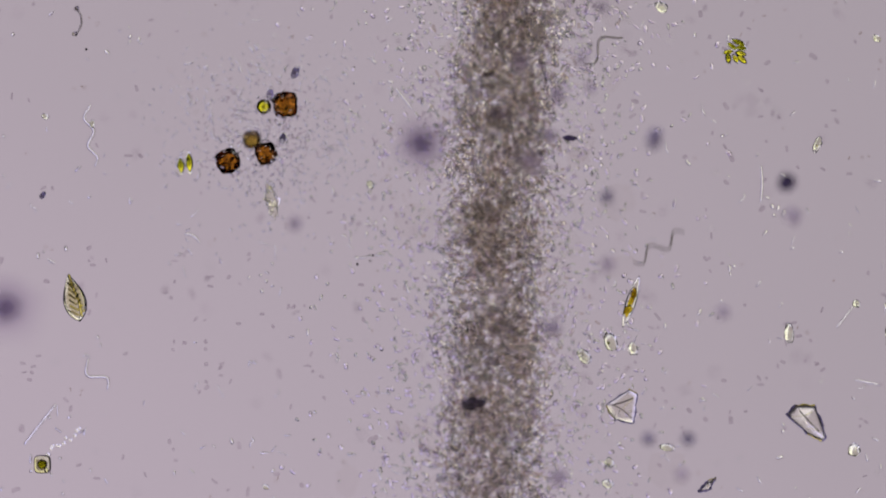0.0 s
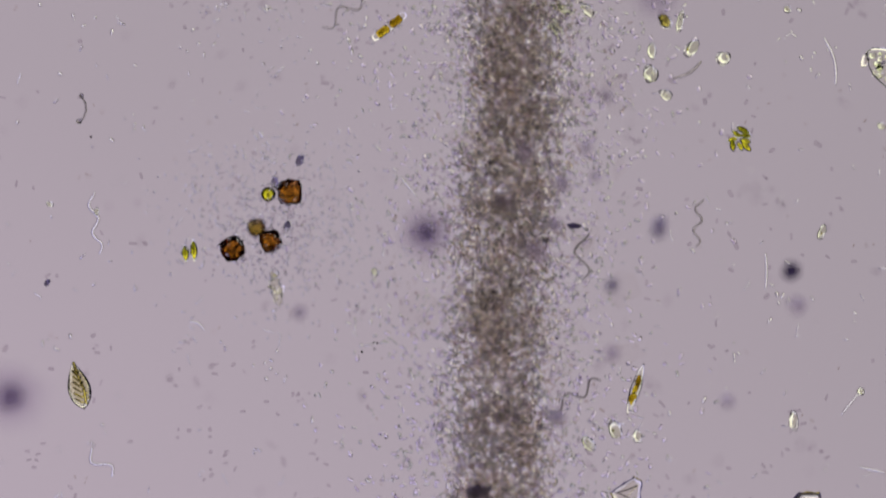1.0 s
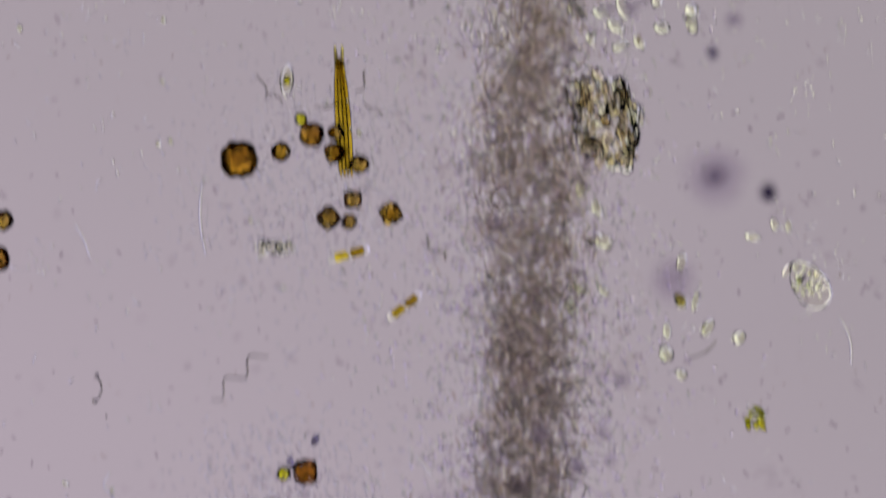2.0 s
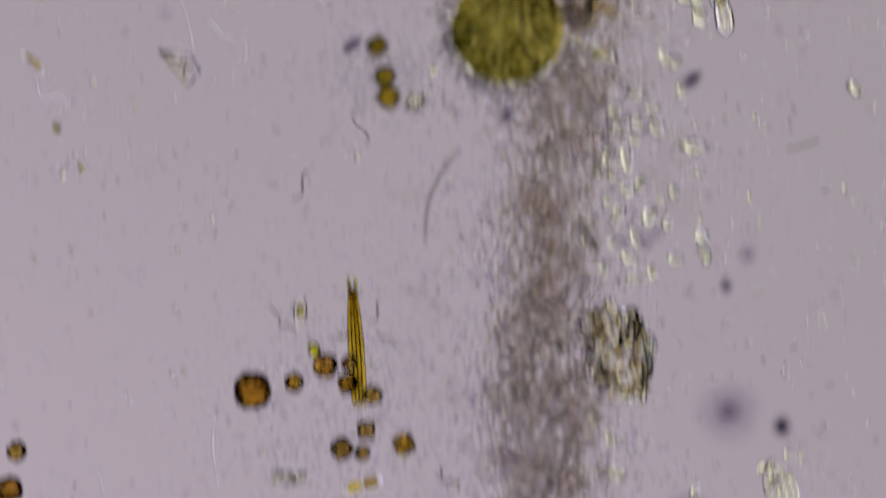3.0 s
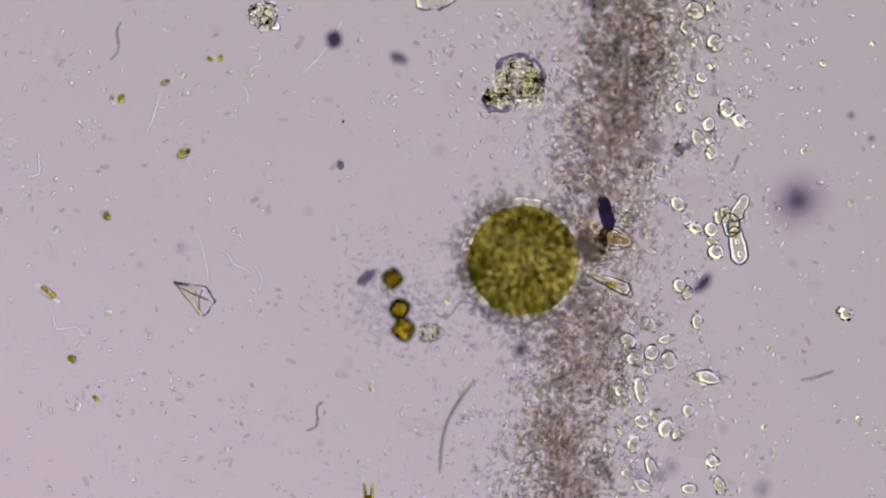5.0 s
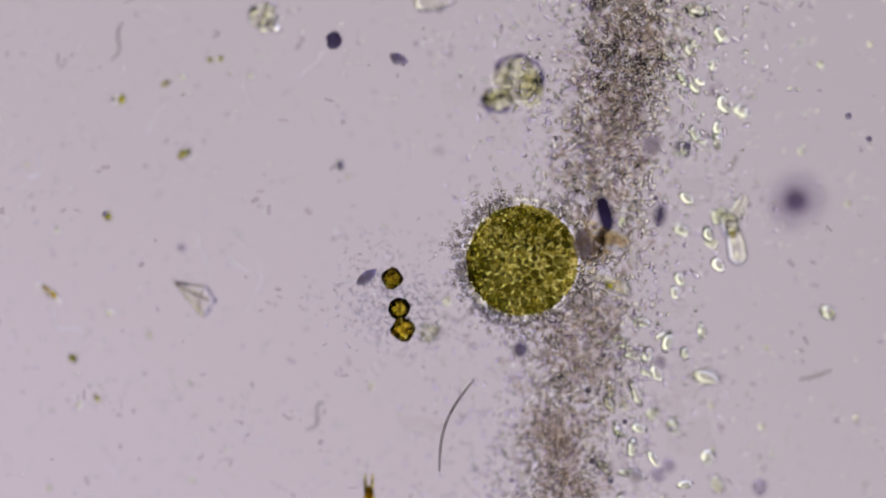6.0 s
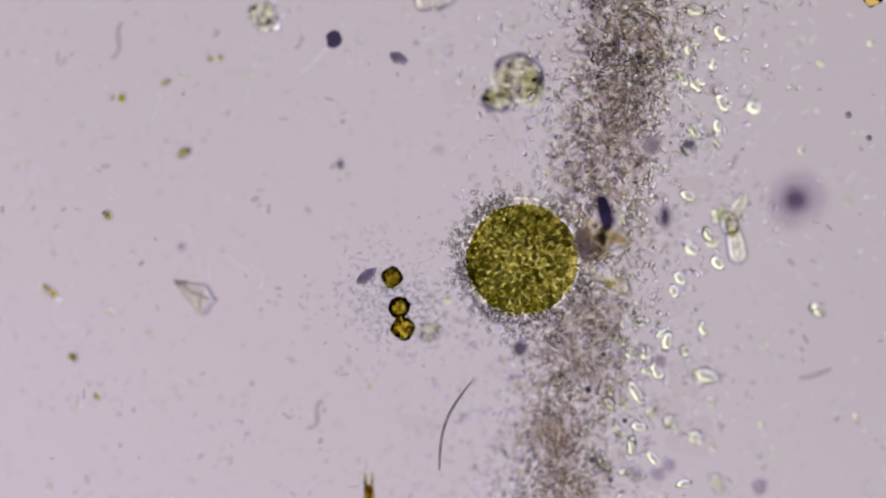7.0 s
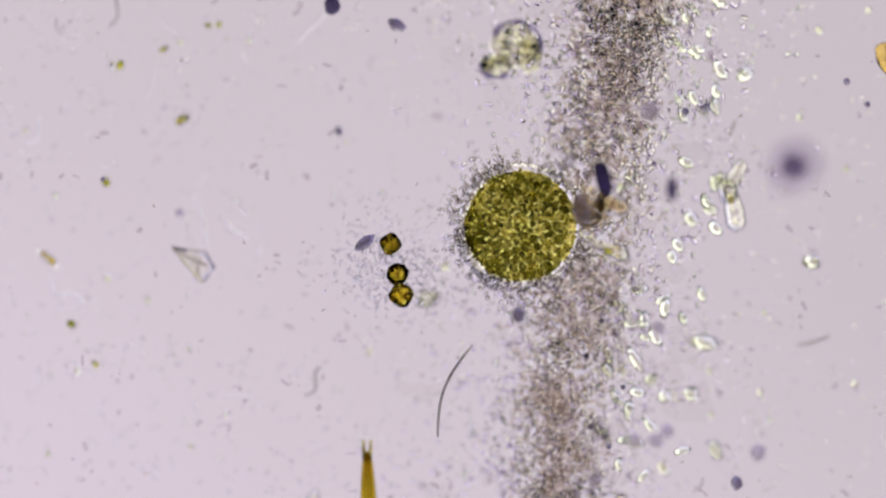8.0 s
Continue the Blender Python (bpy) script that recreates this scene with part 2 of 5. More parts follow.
def shell(bm, rx, ry, rz, wall=0.14, at=(0, 0, 0), rough=0.0, fine=3, seed=0.0, egg=0.0):
    """A hollow lumpy ellipsoid: an outer skin and an inner one that faces the cavity."""
    start_at = len(bm.verts)
    lump(bm, rx, ry, rz, at, rough, fine, 0, 2.2, seed)
    inner_at = len(bm.verts)
    lump(bm, rx * (1 - wall), ry * (1 - wall * rx / ry), rz * (1 - wall), at, rough, fine, 0, 2.2, seed)
    every = list(bm.verts)
    for w in every[start_at:]:
        w.co.x *= 1 - egg * (w.co.y / U - at[1]) / ry
    mine = set(every[inner_at:])
    bmesh.ops.reverse_faces(bm, faces=[f for f in bm.faces if f.verts[0] in mine])


def tube(bm, way, radius, sides=8):
    """A tube along way (plan units), whose radius may be a function of 0..1; closed with points."""
    way = [Vector(p) for p in way]
    n = len(way)
    rings = []
    for i, p in enumerate(way):
        d = (way[min(i + 1, n - 1)] - way[max(i - 1, 0)]).normalized()
        a = d.cross(Vector((0, 0, 1)))
        a = a.normalized() if a.length > 1e-4 else Vector((1, 0, 0))
        b = a.cross(d)
        r = radius(i / (n - 1)) if callable(radius) else radius
        rings.append([bm.verts.new((p + (a * math.cos(2 * math.pi * k / sides) + b * math.sin(2 * math.pi * k / sides)) * r) * U)
                      for k in range(sides)])
    for r0, r1 in zip(rings, rings[1:]):
        for k in range(sides):
            bm.faces.new((r0[k], r0[(k + 1) % sides], r1[(k + 1) % sides], r1[k]))
    d0, d1 = (way[0] - way[1]).normalized(), (way[-1] - way[-2]).normalized()
    r0 = radius(0.0) if callable(radius) else radius
    r1 = radius(1.0) if callable(radius) else radius
    a, b = bm.verts.new((way[0] + d0 * r0 * 0.8) * U), bm.verts.new((way[-1] + d1 * r1 * 0.8) * U)
    for k in range(sides):
        bm.faces.new((rings[0][(k + 1) % sides], rings[0][k], a))
        bm.faces.new((rings[-1][k], rings[-1][(k + 1) % sides], b))


def prism(bm, corners, height, at=(0, 0, 0), bevel=1.5):
    """A plate over a polygon of corners, with bevelled edges; plan units."""
    low = [bm.verts.new(((x + at[0]) * U, (y + at[1]) * U, at[2] * U)) for x, y in corners]
    cx, cy = sum(x for x, _ in corners) / len(corners), sum(y for _, y in corners) / len(corners)
    mid = [bm.verts.new(((x + at[0]) * U, (y + at[1]) * U, (at[2] + height * 0.55) * U)) for x, y in corners]
    top = [bm.verts.new(((cx + (x - cx) * 0.84 + at[0]) * U, (cy + (y - cy) * 0.84 + at[1]) * U, (at[2] + height) * U)) for x, y in corners]
    n = len(corners)
    for k, w in enumerate(top):
        w.co.z += height * U * 0.15 * math.sin(k * 2.4 + cx)
    peak = bm.verts.new(((cx * 0.6 + corners[0][0] * 0.25 + at[0]) * U, (cy * 0.6 + corners[0][1] * 0.25 + at[1]) * U, (at[2] + height * 1.09) * U))
    bm.faces.new(list(reversed(low)))
    for k in range(n):
        j = (k + 1) % n
        bm.faces.new((top[k], top[j], peak))
        bm.faces.new((low[k], low[j], mid[j], mid[k]))
        bm.faces.new((mid[k], mid[j], top[j], top[k]))
    bmesh.ops.recalc_face_normals(bm, faces=bm.faces)
    if bevel:
        bmesh.ops.bevel(bm, geom=list(bm.edges), offset=bevel * U, segments=2, affect="EDGES")


def rods(name, places, ways, lengths, widths, material, label, category, kind="stuff"):
    """Very many small rods as one mesh: each a pointed four-sided spindle. Places in metres."""
    d = ways / np.linalg.norm(ways, axis=1, keepdims=True)
    up = np.where(np.abs(d[:, 2:3]) > 0.9, [[1.0, 0, 0]], [[0, 0, 1.0]])
    a = np.cross(d, up)
    a /= np.linalg.norm(a, axis=1, keepdims=True)
    b = np.cross(a, d)
    L, W = lengths[:, None] / 2, widths[:, None] / 2
    verts = [places - d * L]
    for end in (-0.7, 0.7):
        for k in range(5):
            w = 2 * math.pi * k / 5
            verts.append(places + d * L * end + (a * math.cos(w) + b * math.sin(w)) * W)
    verts.append(places + d * L)
    n, size = len(places), 12
    co = np.stack(verts, axis=1).reshape(-1, 3)
    f = []
    for k in range(5):
        j = (k + 1) % 5
        f += [(0, 1 + j, 1 + k), (1 + k, 1 + j, 6 + j), (1 + k, 6 + j, 6 + k), (6 + k, 6 + j, 11)]
    faces = (np.array(f)[None] + (np.arange(n) * size)[:, None, None]).reshape(-1, 3)
    me = bpy.data.meshes.new(name)
    me.vertices.add(len(co))
    me.vertices.foreach_set("co", co.ravel())
    me.loops.add(faces.size)
    me.loops.foreach_set("vertex_index", faces.ravel())
    me.polygons.add(len(faces))
    me.polygons.foreach_set("loop_start", np.arange(len(faces)) * 3)
    me.polygons.foreach_set("use_smooth", np.ones(len(faces), bool))
    me.update(calc_edges=True)
    me.materials.append(material)
    return tagged(new(name, me), label, category, "", kind)


# ---- setting: slide and lit field ----
def box(bm, x0, x1, y0, y1, z0, z1):
    made = bmesh.ops.create_cube(bm, size=1)["verts"]
    for w in made:
        w.co = Vector((x0 if w.co.x < 0 else x1, y0 if w.co.y < 0 else y1, z0 if w.co.z < 0 else z1))


def build_setting():
    b = bmesh.new()
    box(b, -1.1, 1.1, -1.0, 1.9, -0.30, 0.0)
    bmesh.ops.bevel(b, geom=list(b.edges), offset=0.006, segments=2, affect="EDGES")
    s = whole("glass_slide", b, GLASS, "clear glass microscope slide under the specimen", "glass slide", pose(0, 0, 0), kind="structure", smooth=False)
    s.visible_shadow = False


build_setting()


def build_lamp():
    lamp = thing("condenser_lamp", "round lit field of the microscope condenser", "lamp", pose(0, 0, -3.0))
    b = bmesh.new()
    bmesh.ops.create_circle(b, cap_ends=True, segments=96, radius=RING_R)
    part("lit_disc", b, LAMP, lamp, "glowing lilac-white disc", smooth=False)
    b = bmesh.new()
    bmesh.ops.create_cone(b, cap_ends=True, segments=96, radius1=RING_R + 0.12, radius2=RING_R + 0.12, depth=0.2)
    for w in b.verts:
        w.co.z -= 0.106
    part("lamp_housing", b, METAL, lamp, "blackened metal housing", smooth=False)
    return lamp


condenser = build_lamp()

# ---- the plan: three fields of view along the slide, each with its own origin ----
def first(u, v):
    return u, v


def second(u, v):
    return u - 49, v - 877


def third(u, v):
    return u - 84, v - 1466


rng = random.Random(7)
nrg = np.random.default_rng(11)


# ---- the green colony ----
def colony(u, v):
    """A ball of many green cells in a honeycomb of pale walls, in a jelly body."""
    R, H = 99.0, 44.0
    ball = thing("algal_colony", "olive-green spherical algal colony with honeycomb of cells on slide", "algal colony", spot(u, v, 0.050))
    # a clear ring added to imitate the pale halo of light round the colony
    b = bmesh.new()
    rnd = random.Random(17)
    way = []
    for k in range(49):
        a = 2 * math.pi * k / 48
        out = 104 + 3.0 * noise.noise(Vector((math.cos(a) * 2, math.sin(a) * 2, 0.3)))
        way.append((math.cos(a) * out, math.sin(a) * out, -42 + 3 * math.sin(a * 5)))
    tube(b, way, lambda f: 8.5 + 2.5 * noise.noise(Vector((math.cos(6.2832 * f) * 3, math.sin(6.2832 * f) * 3, 2.0))), 14)
    part("slime_skirt", b, HALO_RING, ball, "clear added ring that makes the pale halo")
    b = bmesh.new()
    lump(b, R * 0.985, R * 0.985, H * 0.95, rough=0.02, fine=5)
    part("jelly_body", b, BODY, ball, "translucent olive jelly")
    ico = bmesh.new()
    rnd = random.Random(3)
    # cells small on one side and larger on the other, evenly spread as seen from above
    spots = []
    for _ in range(9000):
        a, q = rnd.uniform(0, 2 * math.pi), 0.985 * math.sqrt(rnd.random())
        x, y = math.cos(a) * q, math.sin(a) * q
        gap = 0.112 + 0.034 * (x - y) + 0.012 * noise.noise(Vector((x * 3, y * 3, 0.7)))
        if all((x - c) ** 2 + (y - d) ** 2 > gap * gap for c, d in spots):
            spots.append((x, y))
    for x, y in spots:
        ico.verts.new((x, y, math.sqrt(1 - x * x - y * y)))
    for k in range(130):
        q, a = 0.98 * math.sqrt((k + 0.5) / 130), k * 2.399963
        ico.verts.new((math.cos(a) * q, math.sin(a) * q, -math.sqrt(1 - q * q)))
    bmesh.ops.convex_hull(ico, input=list(ico.verts))
    centre = {f: f.calc_center_median() for f in ico.faces}
    walls, low, side = bmesh.new(), bmesh.new(), bmesh.new()
    tops = []
    for w in ico.verts:
        if len(w.link_faces) < 3:
            continue
        n = w.co.normalized()
        e1 = n.orthogonal().normalized()
        e2 = n.cross(e1)
        ring = sorted((centre[f] for f in w.link_faces), key=lambda p: math.atan2((p - w.co).dot(e2), (p - w.co).dot(e1)))
        tops.append((n, ring))
    tops.sort(key=lambda p: -p[0].z)
    for i, (n, ring) in enumerate(tops):
        mid = sum(ring, Vector()) / len(ring)
        if -0.3 < n.z < 0.18:
            continue
        b = bmesh.new() if i < 300 and n.z > 0 else side if n.z > 0 else low
        dome = rnd.uniform(0.985, 1.015)
        levels = [(0.86, 0.972), (0.84, 0.990), (0.60, 1.006 * dome), (0.22, 1.010 * dome)]
        rings = []
        for keep, out in levels:
            row = []
            for p in ring:
                q = (mid + (p - mid) * keep).normalized() * out
                row.append(b.verts.new((q.x * R * U, q.y * R * U, q.z * H * U)))
            rings.append(row)
        k = len(ring)
        for r0, r1 in zip(rings, rings[1:]):
            for j in range(k):
                b.faces.new((r0[j], r0[(j + 1) % k], r1[(j + 1) % k], r1[j]))
        b.faces.new(rings[-1])
        b.faces.new(list(reversed(rings[0])))
        if b is not side and b is not low:
            part("cell", b, CELL, ball, smooth=True)
        # the wall between cells: a low ridge along the outline
        if n.z > 0.34:
            for j in range(k):
                p, q = ring[j].normalized(), ring[(j + 1) % k].normalized()
                m0 = (mid + (p - mid) * 0.82).normalized()
                m1 = (mid + (q - mid) * 0.82).normalized()
                top = 0.992 + 0.036 * n.z
                quad = [(p, top), (q, top), (m1, 0.992), (m0, 0.992)]
                walls.faces.new([walls.verts.new((a.x * R * U * o, a.y * R * U * o, a.z * H * U * o)) for a, o in quad])
    ico.free()
    tagged(part("outer_cells", side, CELL, ball), kind="stuff")
    lower = part("lower_cells", low, UNDER, ball)
    tagged(lower, kind="stuff")
    flecks = bmesh.new()
    for k in range(780):
        a, q = rnd.uniform(0, 2 * math.pi), math.sqrt(rnd.random())
        if k % 6 == 0:
            a, q = rnd.gauss(3.3, 0.6), rnd.uniform(0.90, 1.0)
        h = math.sqrt(1 - q * q)
        s = rnd.uniform(1.3, 3.4)
        lump(flecks, s, s * rnd.uniform(0.6, 1.4), s * 0.8, (math.cos(a) * q * R * 1.01, math.sin(a) * q * R * 1.01, h * H * 1.01), 0.4, 1, rnd.uniform(0, 180), 2, rnd.uniform(0, 99))
    tagged(part("fleck_layer", flecks, FLECK, ball, "golden and brown granules on the skin"), kind="stuff")
    inner = bmesh.new()
    for _ in range(210):
        a, q = rnd.uniform(0, 2 * math.pi), 0.96 * math.sqrt(rnd.random())
        h = -math.sqrt(1 - q * q)
        s = rnd.uniform(4, 7.5)
        lump(inner, s, s * rnd.uniform(0.7, 1.3), s * 0.5, (math.cos(a) * q * R * 0.96, math.sin(a) * q * R * 0.96, h * H * 0.96), 0.4, 2, rnd.uniform(0, 180), 2, rnd.uniform(0, 99))
    tagged(part("inner_grains", inner, BLOB, ball, "yellowish grains of the underside"), kind="stuff")
    tagged(part("honeycomb", walls, WALL, ball, "pale yellow-green honeycomb of cell walls"), kind="stuff")
    return ball


COLONY = third(925, 460)
CLUB = third(1072, 376)
MUCK_AT = third(1066, 418)
FLASK = third(1078, 496)
colony(*COLONY)


# ---- the biofilm band ----
KNOTS_V = (-1700, -1466, -1266, -1000, -866, -584, -436, 0, 441, 900, 1100)
KNOTS_U = (1075, 1042, 1008, 958, 934, 905, 896, 905, 882, 865, 858)


def band_at(v):
    return np.interp(v, KNOTS_V, KNOTS_U)


def band_rods(count, spread, tail, z0, z1, length, width, material, name, label, tailshare=0.3):
    v = nrg.uniform(-1680, 1080, count)
    side = nrg.uniform(-1.5, 1.5, count) * spread + nrg.normal(0, 0.4 * spread, count)
    wide = nrg.normal(0, tail, count)
    side = np.where(nrg.random(count) < tailshare, wide, side)
    clump = np.sin(v * 0.021) * 8 + np.sin(v * 0.0073 + 2) * 8
    u = band_at(v) + side + clump * 0.5
    # the rods draw aside round the colony
    du, dv = u - COLONY[0], v - COLONY[1]
    keep = (np.hypot(du, dv) > 104)
    keep &= (np.hypot((u - MUCK_AT[0]) / 50, (v - MUCK_AT[1]) / 32) > 1) | (nrg.random(count) < 0.12)
    # and few lie over the horn-shaped shell beside it
    along = np.clip(((u - FLASK[0] + 38) * 78 + (v - FLASK[1] + 18) * 42) / (78 ** 2 + 42 ** 2), 0, 1)
    keep &= (np.hypot(u - FLASK[0] + 38 - 78 * along, v - FLASK[1] + 18 - 42 * along) > 17) | (nrg.random(count) < 0.1)
    keep &= nrg.random(count) < np.interp(v, (-1450, -1250, -1080, -850, -520, 0, 300), (0.55, 0.55, 0.34, 0.44, 0.64, 0.84, 0.76))
    u, v = u[keep], v[keep]
    n = len(u)
    high = np.interp(v, (-1000, -650), (1.0, 0.0))   # the mat stands taller round the colony
    rise = nrg.uniform(0, 1, n) ** 1.4
    rise = np.where(nrg.random(n) < 0.50 * high, nrg.uniform(0.68, 1.0, n), rise * (1 - 0.6 * high))
    h = rise * (z1 - z0) * np.exp(-((u - band_at(v)) / (tail * (1.1 + 1.4 * high))) ** 2) + z0
    free = np.hypot((u - CLUB[0]) / 13, (v - CLUB[1]) / 30) > 1
    u, v, h, n = u[free], v[free], h[free], int(free.sum())
    p = np.stack([(u - 784) * U, (441 - v) * U, h], axis=1)
    w = nrg.normal(0, 1, (n, 3)) * np.array([1, 1, 0.35])
    size = (1 + 0.25 * high[free]) * U     # and its bacteria are larger there
    return rods(name, p, w, nrg.uniform(*length, n) * size, nrg.uniform(*width, n) * size, material, label, "bacteria")


band_rods(11500, 52, 70, 0.002, 0.056, (8, 15), (5.2, 8.8), ROD, "bacterial_mat", "dense grey-brown mat of rod-shaped bacteria on slide", 0.1)
band_rods(8500, 86, 132, 0.002, 0.062, (7, 15), (4.4, 8.0), ROD_FREE, "loose_bacteria", "loose rod-shaped bacteria along the edges of the mat", 0.65)
band_rods(7500, 84, 128, 0.002, 0.065, (5, 13), (3.2, 6.4), ROD_MOSS, "loose_bacteria", "loose pale greenish bacteria along the edges of the mat", 0.65)
band_rods(11000, 50, 70, 0.002, 0.055, (8, 18), (4, 7), ROD_DARK, "bacterial_mat_core", "brownish packed bacteria in core of mat", 0.12)


def slime(count, spread, seed, material, label):
    """Flat translucent lumps between the bacteria."""
    b = bmesh.new()
    r = random.Random(seed)
    for _ in range(count):
        v = r.uniform(-1680, 1080)
        u = float(band_at(v)) + r.gauss(0, spread)
        if math.hypot(u - COLONY[0], v - COLONY[1]) < 120:
            continue
        s = r.uniform(14, 38)
        lump(b, s, s * r.uniform(0.5, 1.2), r.uniform(6, 14), (u - 784, 441 - v, r.uniform(14, 70)), 0.7, 2, r.uniform(0, 180), 1.6, r.uniform(0, 50))
    whole("biofilm_slime", b, material, label, "biofilm", pose(0, 0, 0), kind="stuff")


slime(300, 40, 5, SLIME, "greyish-brown translucent slime between the bacteria")
slime(300, 95, 8, THIN_SLIME, "thin clear slime spreading beside the mat")


def fuzz():
    """Bacteria that stand off the colony's skin like a fringe."""
    n = 900
    az = nrg.uniform(0, 2 * math.pi, n)
    # fewer where the mat itself meets the colony
    az = az[nrg.random(n) < np.where(np.abs(np.cos(az) * 0.9 + np.sin(az) * 0.1 - 0.55) < 0.6, 0.45, 1.0)]
    n = len(az)
    r = 99 + np.abs(nrg.normal(0, 22, n))
    h = nrg.uniform(0.030, 0.062, n)
    p = np.stack([sx(COLONY[0]) + np.cos(az) * r * U, sy(COLONY[1]) + np.sin(az) * r * U, h], axis=1)
    w = np.stack([np.cos(az), np.sin(az), np.zeros(n)], axis=1) + nrg.normal(0, 0.55, (n, 3))
    rods("colony_fringe", p, w, nrg.uniform(6, 12, n) * U, nrg.uniform(4.2, 8.0, n) * U, FRINGE, "fringe of rod-shaped bacteria round the colony", "bacteria")


fuzz()


def halo(name, u, v, spread, count, z0, z1, material=None):
    """A loose cloud of faint bacteria round a group of cells."""
    p = np.stack([sx(u) + nrg.normal(0, spread, count) * U, sy(v) + nrg.normal(0, spread * 0.85, count) * U, nrg.uniform(z0, z1, count)], axis=1)
    w = nrg.normal(0, 1, (count, 3)) * np.array([1, 1, 0.3])
    rods(name, p, w, nrg.uniform(4, 11, count) * U, nrg.uniform(2.8, 5.0, count) * U, material or WISP, "loose cloud of faint bacteria on slide", "bacteria")


halo("bacterial_cloud", *first(480, 240), 95, 800, 0.002, 0.03)
halo("bacterial_cloud", *first(480, 235), 60, 260, 0.002, 0.02, SMUDGE)
halo("bacterial_cloud", *second(600, 540), 130, 1300, 0.002, 0.02)
halo("bacterial_cloud", *third(690, 530), 60, 220, 0.02, 0.055, SMUDGE)
halo("bacterial_cloud", *third(690, 530), 52, 480, 0.01, 0.06)


def litter(name, count, length, width, material, label, z1=0.006, lo=-1700, hi=1080, rest=0.35):
    """Tiny things scattered over the whole slide."""
    u, v = nrg.uniform(-120, 1690, count), nrg.uniform(lo, hi, count)
    # some lie in loose groups
    host = nrg.integers(0, max(1, count // 7), count)
    grouped = nrg.random(count) < 0.5
    u = np.where(grouped, u[host] + nrg.normal(0, 13, count), u)
    v = np.where(grouped, v[host] + nrg.normal(0, 13, count), v)
    near = rest + (1 - rest) * np.exp(-(np.abs(u - band_at(v)) - 60) / 220)
    keep = (np.abs(u - band_at(v)) > 60) & (np.hypot(u - COLONY[0], v - COLONY[1]) > 110) & (nrg.random(count) < near)
    u, v = u[keep], v[keep]
    n = len(u)
    p = np.stack([(u - 784) * U, (441 - v) * U, nrg.uniform(0.0012, z1, n)], axis=1)
    w = nrg.normal(0, 1, (n, 3)) * np.array([1, 1, 0.15])
    rods(name, p, w, nrg.uniform(*length, n) * U, nrg.uniform(*width, n) * U, material, label, "bacteria")


litter("scattered_bacteria", 700, (8, 17), (3.0, 4.6), WISP, "faint rod-shaped bacteria scattered over slide", lo=-550)
litter("scattered_bacteria", 1300, (5, 13), (2.6, 4.6), WISP, "faint rod-shaped bacteria scattered over slide", hi=-550)
litter("scattered_grains", 520, (5, 14), (2.6, 6.2), CLEAR, "tiny glassy grains scattered over slide", rest=0.85)
litter("scattered_grains", 620, (4, 13), (2.6, 7.0), CLEAR, "tiny glassy grains scattered over slide", lo=-1700, hi=-550, rest=0.9)
litter("drifting_bacteria", 900, (9, 22), (5, 10), SMUDGE, "faint bacteria drifting in the water film", 0.115)
litter("scattered_specks", 700, (4, 9), (2.5, 4.5), ROD_DARK, "small dusky specks scattered over slide", 0.05)
litter("scattered_grains", 420, (4, 12), (2.6, 6.5), CLEAR, "tiny glassy grains scattered over slide", lo=-900, hi=-20, rest=0.8)
litter("scattered_specks", 500, (6, 14), (4, 7), SMUDGE, "soft dusky specks scattered over slide", 0.03, rest=0.8)
litter("floating_grains", 500, (3, 7), (3, 6), CLEAR, "tiny glassy grains floating in the water film", 0.10)
litter("scattered_specks", 1500, (6, 14), (4, 8), SMUDGE, "soft dusky specks scattered beside the mat", 0.02, lo=-900, rest=0.05)
litter("scattered_grains", 400, (4, 12), (2.4, 5), CLEAR, "tiny glassy grains scattered over slide", lo=-1700, hi=-600, rest=1.0)
litter("scattered_specks", 45, (3, 6), (3, 4.5), SPECK, "tiny black specks scattered over slide", 0.06)


def squiggles(count, lo, hi, seed):
    """Short bent threads of pale bacteria, scattered thinly."""
    r = random.Random(seed)
    b = bmesh.new()
    for _ in range(count):
        u, v = r.uniform(-60, 1600), r.uniform(lo, hi)
        if abs(u - float(band_at(v))) < 90 or math.hypot(u - COLONY[0], v - COLONY[1]) < 120:
            continue
        a, bend, long = r.uniform(0, 6.28), r.uniform(0.2, 1.1), r.uniform(8, 24)
        x, y, way = u - 784, 441 - v, []
        for k in range(6):
            way.append((x, y, 4 + r.uniform(-1, 1)))
            a += bend * r.uniform(-1.0, 1.0)
            x, y = x + math.cos(a) * long / 5, y + math.sin(a) * long / 5
        tube(b, way, r.uniform(1.0, 1.7), 6)
    whole("short_threads", b, SPIRAL_PALE, "short bent pale threads of bacteria scattered on slide", "bacteria", pose(0, 0, 0), kind="stuff")


squiggles(210, -1500, -560, 41)
squiggles(60, -560, 900, 42)


